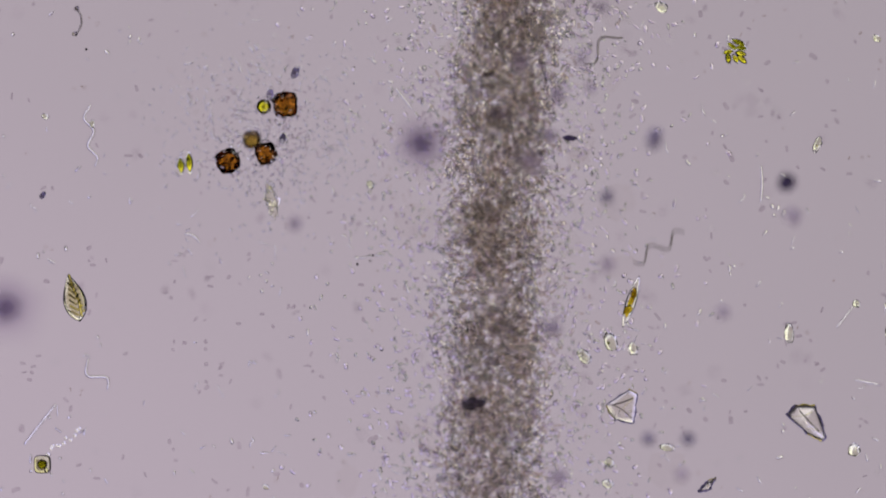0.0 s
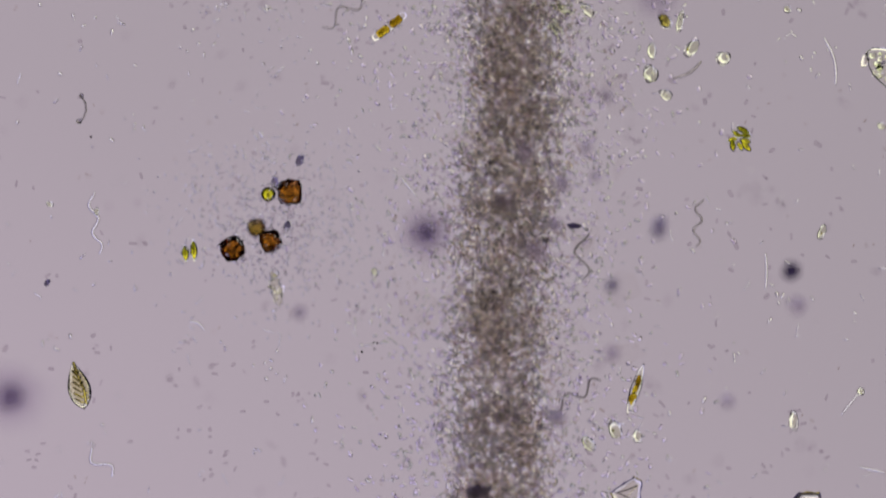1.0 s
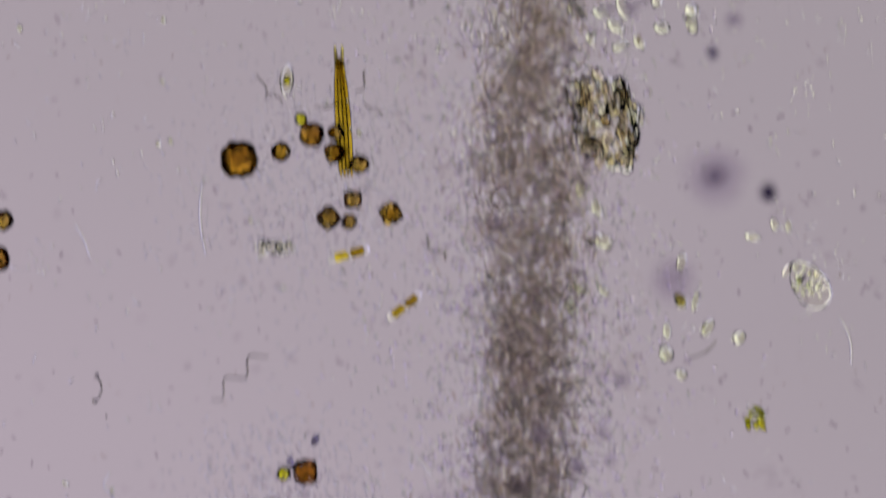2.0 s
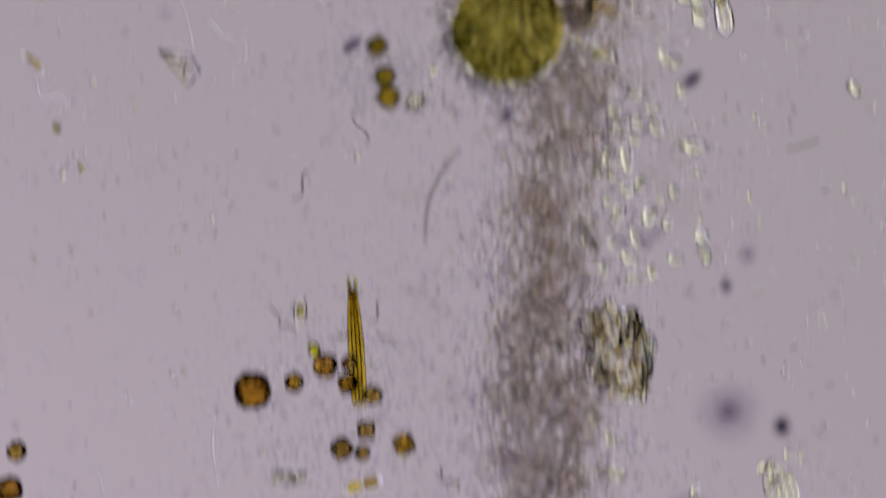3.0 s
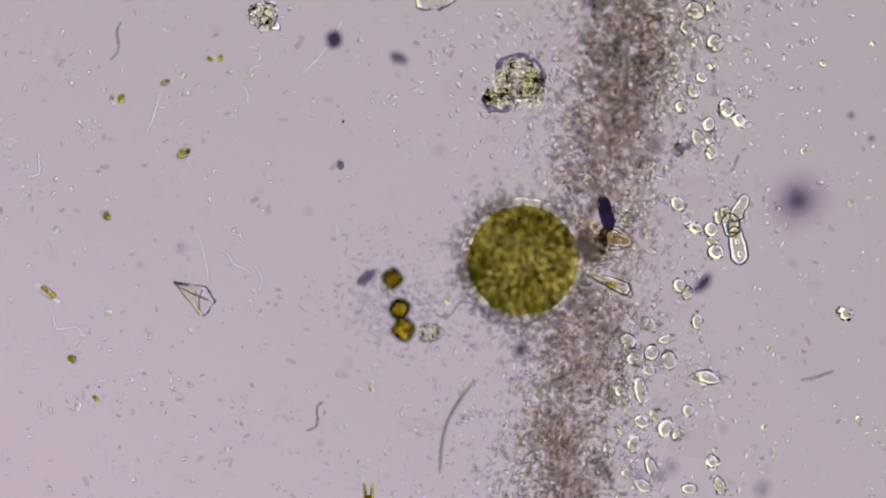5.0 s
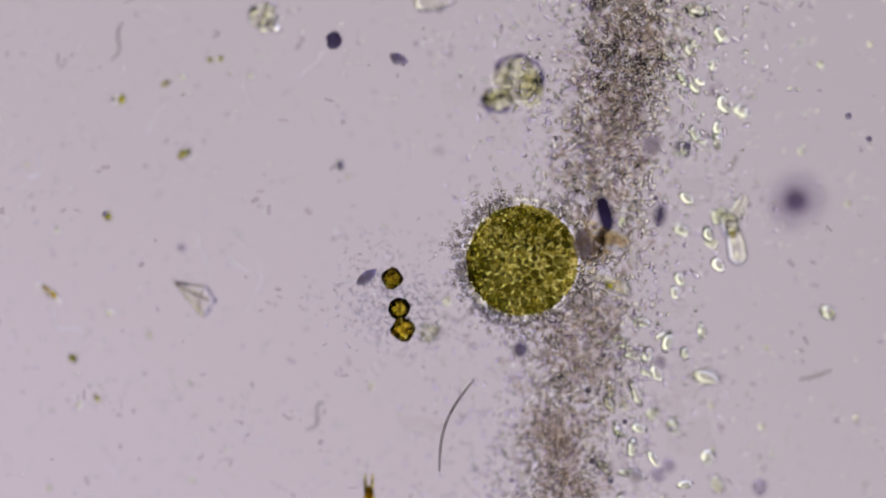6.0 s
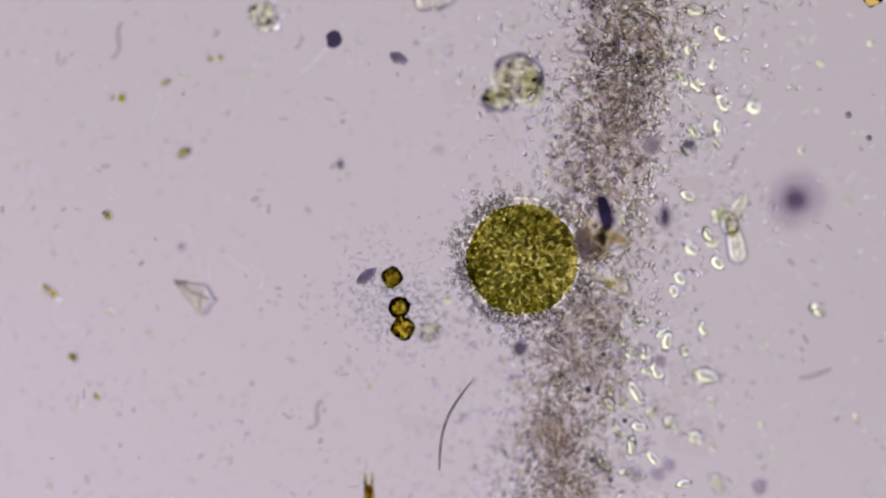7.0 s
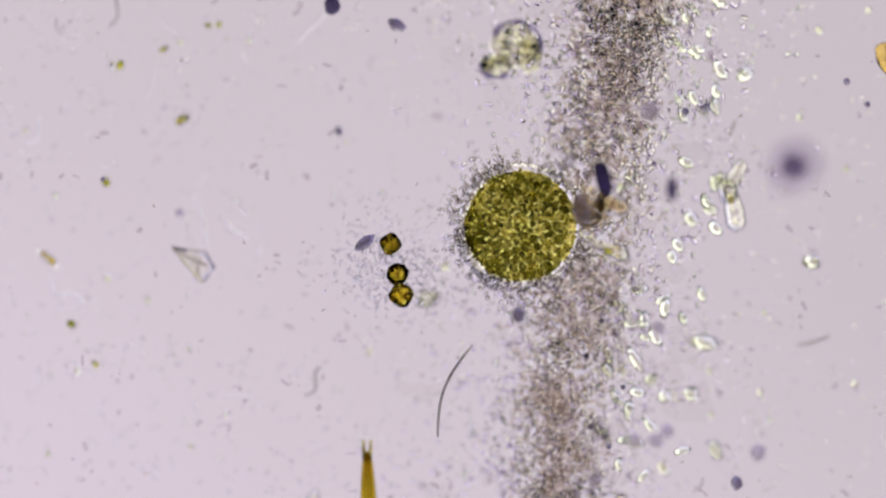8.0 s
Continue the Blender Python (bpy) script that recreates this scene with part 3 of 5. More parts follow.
# ---- kinds of things ----
def brown_cell(u, v, size, boxy=0.0, turn=0.0, z=None, wall=None, tall=1.0, dusky=False, heart=0.6, rim_shade=None):
    """A brown-walled round or cubic cell: dark granules imitate its refraction-darkened rim round an amber heart."""
    s = size / 2
    z = 0.0 if z is None else z
    c = thing("brown_cell", "dark brown %s cell with amber centre on slide" % ("cube-shaped" if boxy else "rounded"), "cell", spot(u, v, z + s * 0.95 * U, turn), "brown cells")
    k = rng.uniform(0, 90)
    power = 2.2 + boxy * 0.3 if boxy else 2.0
    b = bmesh.new()
    if boxy:
        block(b, s, s * tall, s * 0.95, power=power, rough=0.13, seed=k)
    else:
        lump(b, s, s * tall, s * 0.95, rough=0.16, fine=4, seed=k)
    part("cell_wall", b, DUSKY if dusky else (wall or OCHRE), c)
    # a ring of dark granules puts the refracted dark rim into the shape
    b = bmesh.new()
    count = int(size * 0.55)
    for i in range(count):
        a = 6.2832 * (i + rng.uniform(-0.3, 0.3)) / count
        edge = (abs(math.cos(a)) ** power + abs(math.sin(a)) ** power) ** (-1 / power)
        d = s * edge * rng.uniform(heart + 0.10, 0.88)
        g = s * rng.uniform(0.16, 0.28)
        lump(b, g, g * rng.uniform(0.7, 1.3), g * 0.8, (math.cos(a) * d, math.sin(a) * d * tall, rng.uniform(-0.3, 0.3) * s), 0.4, 2, rng.uniform(0, 180), 2, rng.uniform(0, 60))
    part("pigment_rim", b, MAUVE if dusky else (rim_shade or UMBER), c, "dark purplish-brown granules imitating the shaded rim")
    b = bmesh.new()
    lump(b, s * heart, s * heart * tall, s * 0.45, (s * 0.05, -s * 0.05, 0), 0.6, 3, rng.uniform(0, 90), 2.5, k)
    core = part("core", b, AMBER, c, "amber cell content")
    for _ in range(3):
        a = rng.uniform(0, 6.28)
        b = bmesh.new()
        lump(b, s * 0.16, s * 0.12, s * 0.12, (math.cos(a) * s * 0.4, math.sin(a) * s * 0.4, s * 0.3), 0.4, 2, rng.uniform(0, 180))
        part("granule", b, UMBER, core)
    return c


def green_ball(u, v, size, z=0.0):
    c = thing("green_cell", "round bright yellow-green algal cell on slide", "cell", spot(u, v, z + size / 2 * U))
    b = bmesh.new()
    lump(b, size / 2, size / 2, size / 2.1, rough=0.03, fine=4)
    part("cell_wall", b, CLEAR, c)
    b = bmesh.new()
    lump(b, size * 0.38, size * 0.38, size * 0.36, rough=0.2, fine=3)
    part("chloroplast", b, GREEN, c, "yellow-green chloroplast")


def oval_cell(u, v, long=30, wide=18, turn=0.0, z=0.0, dark=False, name="clear_cell", bright=False, stain=None):
    """A glassy oval cell with pale greenish content and a few granules."""
    c = thing(name, "small glassy oval cell with pale yellow-green content", "cell", spot(u, v, z + wide * 0.42 * U, turn), "oval cells")
    k = rng.uniform(0, 90)
    b = bmesh.new()
    shell(b, wide / 2, long / 2, wide * 0.42, 0.17, rough=0.24, fine=3, seed=k, egg=rng.uniform(0, 0.25))
    part("cell_wall", b, CLEAR_FLAT, c)
    b = bmesh.new()
    lump(b, wide * 0.41, long * 0.41, wide * 0.36, (rng.uniform(-1, 1), rng.uniform(-2, 2), 0), 0.25, 3, rng.uniform(-15, 15), 2, k)
    content = part("content", b, stain if stain else DUSTY if dark else PALE if bright else DULL, c, "dark content" if dark else "yellow-green chloroplast" if stain else "pale green content")
    for _ in range(2):
        b = bmesh.new()
        lump(b, wide * 0.10, wide * 0.12, wide * 0.09, (rng.uniform(-0.2, 0.2) * wide, rng.uniform(-0.28, 0.28) * long, wide * 0.14), 0.3, 2)
        part("granule", b, DEBRIS if rng.random() < 0.85 else GREEN, content)
    return c


def lentil_cell(u, v, long, wide, turn, z=0.010):
    """A flat pale green cell, thick as a lentil, that rolls as it drifts."""
    c = thing("drifting_cell", "lentil-shaped translucent pale green cell drifting beside the mat", "cell", spot(u, v, z, turn), "drifting cells")
    k = rng.uniform(0, 90)
    b = bmesh.new()
    shell(b, wide / 2, long / 2, wide * 0.32, 0.12, rough=0.14, fine=3, seed=k, egg=rng.uniform(0, 0.2))
    part("cell_wall", b, CLEAR_FLAT, c)
    b = bmesh.new()
    lump(b, wide * 0.42, long * 0.43, wide * 0.27, (0, 0, 0), 0.14, 3, 0, 2, k)
    content = part("content", b, PALE, c, "pale green content")
    b = bmesh.new()
    lump(b, wide * 0.09, wide * 0.12, wide * 0.08, (rng.uniform(-0.18, 0.18) * wide, rng.uniform(-0.25, 0.25) * long, wide * 0.1), 0.3, 2)
    part("granule", b, DEBRIS, content)
    return c


def spindle(bm, long, wide, tall, at=(0, 0, 0), turn=0.0, sharp=1.0, sides=12, steps=14):
    """A boat-shaped body along y."""
    c, s = math.cos(radians(turn)), math.sin(radians(turn))
    rings = []
    for i in range(1, steps):
        f = i / steps
        k = math.sin(math.pi * f) ** sharp
        row = []
        for j in range(sides):
            w = 2 * math.pi * j / sides
            x, y, z = math.cos(w) * wide / 2 * k, (f - 0.5) * long, math.sin(w) * tall / 2 * k
            row.append(bm.verts.new(((c * x - s * y + at[0]) * U, (s * x + c * y + at[1]) * U, (z + at[2]) * U)))
        rings.append(row)
    ends = []
    for y in (-0.5 * long, 0.5 * long):
        ends.append(bm.verts.new(((-s * y + at[0]) * U, (c * y + at[1]) * U, at[2] * U)))
    for r0, r1 in zip(rings, rings[1:]):
        for j in range(sides):
            bm.faces.new((r0[j], r0[(j + 1) % sides], r1[(j + 1) % sides], r1[j]))
    for j in range(sides):
        bm.faces.new((rings[0][(j + 1) % sides], rings[0][j], ends[0]))
        bm.faces.new((rings[-1][j], rings[-1][(j + 1) % sides], ends[1]))
    bmesh.ops.recalc_face_normals(bm, faces=bm.faces)


def boat_diatom(u, v, long, wide, turn, stain=None, fill=0.5, z=0.0):
    c = thing("boat_diatom", "clear spindle-shaped diatom with yellow chloroplast on slide", "diatom", spot(u, v, z + wide * 0.4 * U, turn))
    b = bmesh.new()
    spindle(b, long, wide, wide * 0.8, sharp=0.8)
    skin = len(b.verts)
    spindle(b, long * 0.84, wide * 0.76, wide * 0.58, sharp=0.8)
    inside = set(list(b.verts)[skin:])
    bmesh.ops.reverse_faces(b, faces=[f for f in b.faces if f.verts[0] in inside])
    part("frustule", b, CLEAR, c, "clear glassy shell")
    for k in (-1, 0, 1):
        b = bmesh.new()
        lump(b, wide * rng.uniform(0.2, 0.3), long * fill * 0.19, wide * 0.2, (rng.uniform(-0.06, 0.06) * wide, k * long * fill * 0.32, 0), 0.7, 3, rng.uniform(-12, 12), 2, rng.uniform(0, 50))
        part("chloroplast", b, stain or YELLOW, c, "yellow chloroplast")
    return c


def rod_diatom(u, v, long, wide, turn):
    c = thing("rod_diatom", "straight rod-shaped diatom with two golden plates on slide", "diatom", spot(u, v, wide * 0.45 * U, turn))
    b = bmesh.new()
    block(b, wide / 2, long * 0.62, wide * 0.45, power=4)
    part("frustule", b, CLEAR, c, "clear glassy shell")
    for k in (-1, 1):
        b = bmesh.new()
        block(b, wide * 0.42, long * 0.20, wide * 0.3, (0, k * long * 0.24, 0), 4, 0, 0.2, k)
        part("chloroplast", b, YELLOW, c, "golden plate-like chloroplast")
    return c


def spiral(u, v, turns, long, swing, turn, pale=False, thick=2.1, z=0.0, name="spirillum", decay=0.0):
    """A wavy thread-like bacterium."""
    thick = thick + 0.5 if pale else thick
    way = []
    n = int(turns * 14) + 6
    for i in range(n):
        f = i / (n - 1)
        w = swing * (1 - decay * f)
        way.append((w * math.sin(2 * math.pi * turns * f), (f - 0.5) * long, w * 0.25 * math.cos(2 * math.pi * turns * f)))
    b = bmesh.new()
    tube(b, way, lambda f: thick * (0.55 + 0.45 * math.sin(math.pi * min(max(f, 0.02), 0.98)) ** 0.4), 8)
    label = "pale glassy wavy thread-like bacterium on slide" if pale else "dark wavy spiral bacterium over slide"
    return whole(name, b, SPIRAL_PALE if pale else SPIRAL, label, "bacterium", spot(u, v, z + swing * 0.25 * U + thick * U, turn), "spiral bacteria")


def filament(u, v, long, turn, bend=0.0, thick=2.6, pale=True, z=0.0):
    thick = max(thick * 0.9, 2.1) if pale else thick
    way = [(bend * math.sin(math.pi * i / 14), (i / 14 - 0.5) * long, 0) for i in range(15)]
    b = bmesh.new()
    tube(b, way, lambda f: thick * (0.5 + 0.5 * math.sin(math.pi * min(max(f, 0.03), 0.97)) ** 0.3), 8)
    return whole("filament", b, SPIRAL_PALE if pale else SPIRAL, "thin straight pale filament lying on slide", "filament", spot(u, v, z + thick * U, turn), "filaments")


def shard(u, v, corners, height, turn=0.0, ridges=2, z=0.0):
    """A clear angular chip with a few inner cracks."""
    c = thing("mineral_shard", "clear angular mineral chip with dark edges on slide", "mineral chip", spot(u, v, z, turn), "mineral chips")
    b = bmesh.new()
    prism(b, corners, height)
    part("chip", b, SHARD, c, smooth=False)
    n = len(corners)
    # thin dark and olive tubes imitate the refracted outline of the chip
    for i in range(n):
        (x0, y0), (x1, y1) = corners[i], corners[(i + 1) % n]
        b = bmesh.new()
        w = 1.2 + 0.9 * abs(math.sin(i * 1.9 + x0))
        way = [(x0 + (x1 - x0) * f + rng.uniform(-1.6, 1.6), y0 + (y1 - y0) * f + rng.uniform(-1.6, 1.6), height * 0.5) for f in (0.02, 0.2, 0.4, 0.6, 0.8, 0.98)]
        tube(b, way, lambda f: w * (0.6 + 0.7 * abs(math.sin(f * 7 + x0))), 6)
        part("edge", b, OLIVE if i % 3 == 1 else DARK_EDGE, c, "outline tube along the edge")
    for k in range(ridges):
        i = rng.randrange(len(corners))
        x0, y0 = corners[i]
        x1, y1 = corners[(i + 2) % len(corners)]
        b = bmesh.new()
        tube(b, [(x0 * 0.7, y0 * 0.7, height), ((x0 + x1) * 0.25, (y0 + y1) * 0.25, height + 1), (x1 * 0.6, y1 * 0.6, height)], 1.3, 6)
        part("crack", b, SPIRAL if k % 2 else DEBRIS, c, "dark crack line" if k % 2 else "yellowish crack line")
    return c


def detritus(u, v, rx, ry, count, size, turn=0.0, material=None, seed=1, tall=20, name="detritus_flake"):
    """A crumpled flake of refracting scales and grains."""
    r = random.Random(seed)
    c = thing(name, "crumpled yellowish flake of organic debris on slide", "debris", spot(u, v, 0.0, turn))
    mat = material or DEBRIS
    b = bmesh.new()
    if mat is not MUCK:
        shell(b, rx, ry, tall * 0.5, 0.10, (0, 0, tall * 0.5), 0.5, 4, seed)
        part("film", b, CLEAR, c, "thin clear film")
    for k in range(count):
        a, d = r.uniform(0, 6.28), math.sqrt(r.random())
        x, y = math.cos(a) * rx * d, math.sin(a) * ry * d
        s = size * r.uniform(0.5, 1.5)
        b = bmesh.new()
        lump(b, s * r.uniform(0.3, 0.6), s, s * 0.5, (x, y, tall * r.uniform(0.3, 1.0) + 2), 0.7, 2, r.uniform(0, 180), 1.8, r.uniform(0, 60))
        part("scale", b, MUCK if mat is DEBRIS and count > 120 and k % 3 < 2 else mat, c)
    return c


def dust(u, v, size, where="high", faint=False, long=1.0, turn=0.0):
    """Dust that hangs high in the water film."""
    s = size / 2
    z = {"high": 0.105 - s * 0.6 * U, "mid": rng.uniform(0.085, 0.115) if faint else 0.066, "loft": 0.078}[where]
    b = bmesh.new()
    lump(b, s, s * long, s * 0.6, rough=0.3, fine=4, freq=1.7, seed=rng.uniform(0, 99))
    return whole("dust_grain", b, SMOKE if faint else (DUSTY if where == "mid" or s < 13.5 else INK), "dark grain floating at the top of the water film", "dust", spot(u, v, z, turn), "dust grains")


def dust_clump(u, v, size, core, z=0.158):
    """Loose fluff round a denser heart, high above the plane of sharpness."""
    c = thing("dust_clump", "soft dark violet clump of dust high in the water film", "dust", spot(u, v, z), "dust clumps")
    b = bmesh.new()
    for k in (0.40, 0.60, 0.78, 0.94, 1.10):   # ever thinner towards the outside
        lump(b, size * k, size * k * 0.97, 16 * k, rough=0.35, fine=3, freq=1.7, seed=u * 0.1 + k * 9)
    part("fluff", b, FLUFF, c, "smoky violet fluff")
    if core:
        b = bmesh.new()
        lump(b, core, core * 0.95, core * 0.6, rough=0.4, fine=4, seed=v * 0.1)
        part("core", b, CORE, c, "blue-black core")
    return c


# ---- first field ----
def first_field():
    brown_cell(505, 185, 42, 5.0, 5)
    brown_cell(403, 285, 40, 4.0, 30)
    brown_cell(471, 272, 37, 3.0, 20)
    brown_cell(447, 248, 30, 3.0, 10, z=0.028, dusky=True)
    green_ball(467, 189, 26)
    for du, dv, w, long in ((320, 293, 13, 36), (335, 288, 13, 44)):
        c = thing("green_cell", "yellow-green spindle-shaped algal cell, one of a pair", "cell", spot(du, dv, 6 * U, 4), "paired cells")
        b = bmesh.new()
        spindle(b, long, w, w, sharp=0.7)
        part("cell_wall", b, CLEAR, c)
        b = bmesh.new()
        spindle(b, long * 0.8, w * 0.7, w * 0.7, sharp=0.7)
        part("chloroplast", b, GREEN, c, "yellow-green chloroplast")
    # eight-celled green colony
    c = thing("green_cell_cluster", "flat cluster of eight yellow-green spindle cells", "algal colony", spot(1301, 92, 7 * U))
    for x, y, turn, long in ((6, 17, 65, 30), (-5, 10, 55, 24), (11, 7, 84, 24), (-12, 0, 104, 22), (10, -3, 78, 22), (-12, -11, 6, 22), (1, -12, 32, 20), (12, -13, 48, 24)):
        b = bmesh.new()
        spindle(b, long, 11, 9, (x, y, rng.uniform(-3, 3)), turn, 0.7)
        wall = part("cell", b, CLEAR, c)
        b = bmesh.new()
        spindle(b, long * 0.86, 8.5, 6, (x, y, 0), turn, 0.7)
        part("chloroplast", b, GREEN, wall, "yellow-green chloroplast")
    boat_diatom(1117, 534, 98, 19, -18, fill=0.5)
    # leaf-shaped shell with ribs
    c = thing("leaf_shell", "leaf-shaped glassy shell with yellowish ribs on slide", "shell", spot(131, 528, 9 * U, 14))
    b = bmesh.new()
    spindle(b, 86, 40, 18, sharp=0.75)
    skin = len(b.verts)
    spindle(b, 74, 33, 12, sharp=0.75)
    inside = set(list(b.verts)[skin:])
    bmesh.ops.reverse_faces(b, faces=[f for f in b.faces if f.verts[0] in inside])
    for w in b.verts:
        w.co.x *= 1.0 - 0.35 * w.co.y / (43 * U)
    part("shell", b, refracting("pale_shell", (0.95, 0.94, 0.82), (1.0, 1.0, 0.95), 1.35, 160, 0.6, 0.002), c)
    for k in range(6):
        b = bmesh.new()
        y = -28 + k * 10
        tube(b, [(-12 + k * 1.6, y + 7, 6), (2, y - 4, 8), (13 - k * 1.4, y + 3, 6)], 1.7 + 0.5 * (k % 2), 6)
        part("rib", b, OLIVE, c)
    b = bmesh.new()
    tube(b, [(6, -34, 6), (8, -8, 8), (3, 18, 8), (1, 42, 4)], 2.8, 6)
    part("midrib", b, OLIVE, c, "yellowish midrib")
    # square shell
    c = thing("square_shell", "small square olive shell with round centre", "shell", spot(75, 822, 8 * U, 2))
    b = bmesh.new()
    block(b, 15, 16, 12, power=4)
    part("shell", b, SQUARE, c)
    b = bmesh.new()
    lump(b, 8, 8, 6, (0, 0, 3), 0.2, 3)
    part("core", b, GREEN, c, "olive round centre")
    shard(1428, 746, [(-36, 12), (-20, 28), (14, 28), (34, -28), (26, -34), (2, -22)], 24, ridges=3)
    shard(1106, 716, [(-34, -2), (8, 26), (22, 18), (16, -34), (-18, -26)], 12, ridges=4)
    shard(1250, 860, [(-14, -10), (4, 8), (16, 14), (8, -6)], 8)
    for u, v, a, w, t in ((1033, 630, 32, 20, 40), (1080, 605, 34, 24, 20), (1120, 617, 24, 17, 0), (1397, 590, 36, 17, 4),
                          (1447, 256, 30, 14, -20), (1180, 792, 28, 14, 85), (1552, 68, 17, 12, 60), (1170, 12, 24, 18, 60)):
        oval_cell(u, v, a, w, t)
    for u, v, a, w, t in ((1078, 820, 20, 16, 0), (1075, 857, 22, 16, 70), (1512, 796, 24, 22, 0), (965, 45, 24, 12, -20), (163, 219, 14, 9, 0),
                          (80, 206, 14, 9, 70), (655, 327, 17, 13, 20), (470, 862, 13, 9, 60), (945, 494, 12, 10, 0), (1516, 538, 14, 14, 0)):
        oval_cell(u, v, a, w, t)
    spiral(160, 240, 2.2, 108, 7, 8, True)
    spiral(170, 665, 1.1, 62, 12, 40, True)
    filament(70, 752, 88, -38)
    filament(1497, 560, 48, -38, thick=2.4)
    filament(1536, 677, 46, 78, thick=2.2)
    filament(1347, 325, 62, 0, 2)
    filament(715, 175, 46, 38)
    filament(340, 422, 30, 60, 5)
    dark_curve = [(0, 34, 0), (9, 18, 0), (10, 0, 0), (4, -16, 0), (-4, -28, 0)]
    b = bmesh.new()
    tube(b, [(x * 0.8, y * 0.75, z) for x, y, z in dark_curve], 1.7, 8)
    lump(b, 4, 4, 3, (0, 27, 0), 0.3, 3)
    lump(b, 5, 4, 3, (-4, -18, 0), 0.4, 3)
    whole("beaded_thread", b, SPIRAL, "short dark thread with a bead at each end", "bacterium", spot(136, 42, 4 * U))
    oval_cell(1592, 590, 64, 50, 10)
    chain = thing("bead_chain", "loose chain of tiny glassy beads on slide", "bacteria", spot(112, 782, 3 * U, 0))
    for k in range(11):
        b = bmesh.new()
        f = k / 10
        lump(b, 3.6 * rng.uniform(0.7, 1.3), 3.2, 3, ((f - 0.5) * 56 + rng.uniform(-4, 4), (f - 0.5) * 40 + rng.uniform(-5, 5), 0), 0.2, 2)
        part("bead", b, CLEAR, chain)
    c = detritus(480, 355, 9, 30, 8, 8, 12, seed=21, tall=8)
    for u, v, s in ((478, 168, 14), (522, 130, 15), (500, 245, 12), (75, 346, 10)):
        b = bmesh.new()
        lump(b, s * 0.45, s * 0.7, s * 0.4, (0, 0, s * 0.4), 0.35, 4, 0, 2, u)
        whole("dark_grain", b, DUSTY, "small dark grain on slide", "grain", spot(u, v, 0, rng.uniform(-50, 10)))
    b = bmesh.new()
    lump(b, 20, 11, 8, (0, 0, 8), 0.4, 4, 5)
    whole("dark_grain", b, DUSTY, "blackish oval grain lying in the bacterial mat", "grain", spot(838, 714, 0.03, 0))
    b = bmesh.new()
    lump(b, 12, 5, 5, (0, 0, 5), 0.3, 3)
    whole("dark_grain", b, INK, "small black rod lying beside the bacterial mat", "grain", spot(1008, 245, 0.012, -5))
    for u, v, s, w, l in ((1385, 325, 28, "high", 1.1), (1152, 250, 26, "high", 1.5),
                          (1070, 350, 20, "high", 1.2), (1070, 470, 22, "high", 1.3), (1143, 773, 22, "high", 1.0), (1212, 773, 22, "high", 1.0)):
        dust(u, v, s, w, l == 1.3, l, -20)
    dust_clump(746, 258, 44, 19)
    dust_clump(26, 543, 56, 22)
    for u, v, s in ((1060, 20, 22), (975, 580, 26), (1272, 552, 24), (1393, 386, 30), (525, 397, 22), (985, 840, 30), (1200, 836, 22), (1040, 160, 18)):
        dust(u, v, s, "high", True)
    for u, v, s in ((918, 118, 30), (985, 172, 26), (970, 245, 24), (935, 290, 34), (1025, 110, 20), (880, 205, 26)):
        dust(u, v, s, "mid", True, 1.2, rng.uniform(0, 180))


first_field()


# ---- second field ----
def needle(u, v):
    c = thing("needle_diatom", "long golden needle-shaped diatom of joined strips on slide", "diatom", spot(u, v, 0.0075, 2.5))
    for k in range(4):
        b = bmesh.new()
        x = (k - 1.5) * 7.6
        y1 = 108 - abs(k - 1.5) * 5
        way = [(x * (0.82 + 0.5 * f - 0.95 * f ** 3) - 4 * f, -112 + (y1 + 104) * f, 0) for f in (0, 0.08, 0.2, 0.4, 0.6, 0.8, 0.94, 1.0)]
        tube(b, way, lambda f: 4.5 * (1 - 0.25 * f) * (0.35 + 0.65 * min(1, f * 6)), 10)
        part("strip", b, GOLD, c)
    for k in (-1, 1):
        b = bmesh.new()
        tube(b, [(k * 5 - 4, 84, 0), (k * 6 - 4, 104, 0), (k * 6.5 - 4, 119, 0)], lambda f: 3.6 - 1.2 * f, 8)
        part("tip", b, OLIVE, c, "olive glassy tip")
    return c


NEEDLE_AT = second(622, 428)
the_needle = needle(*NEEDLE_AT)


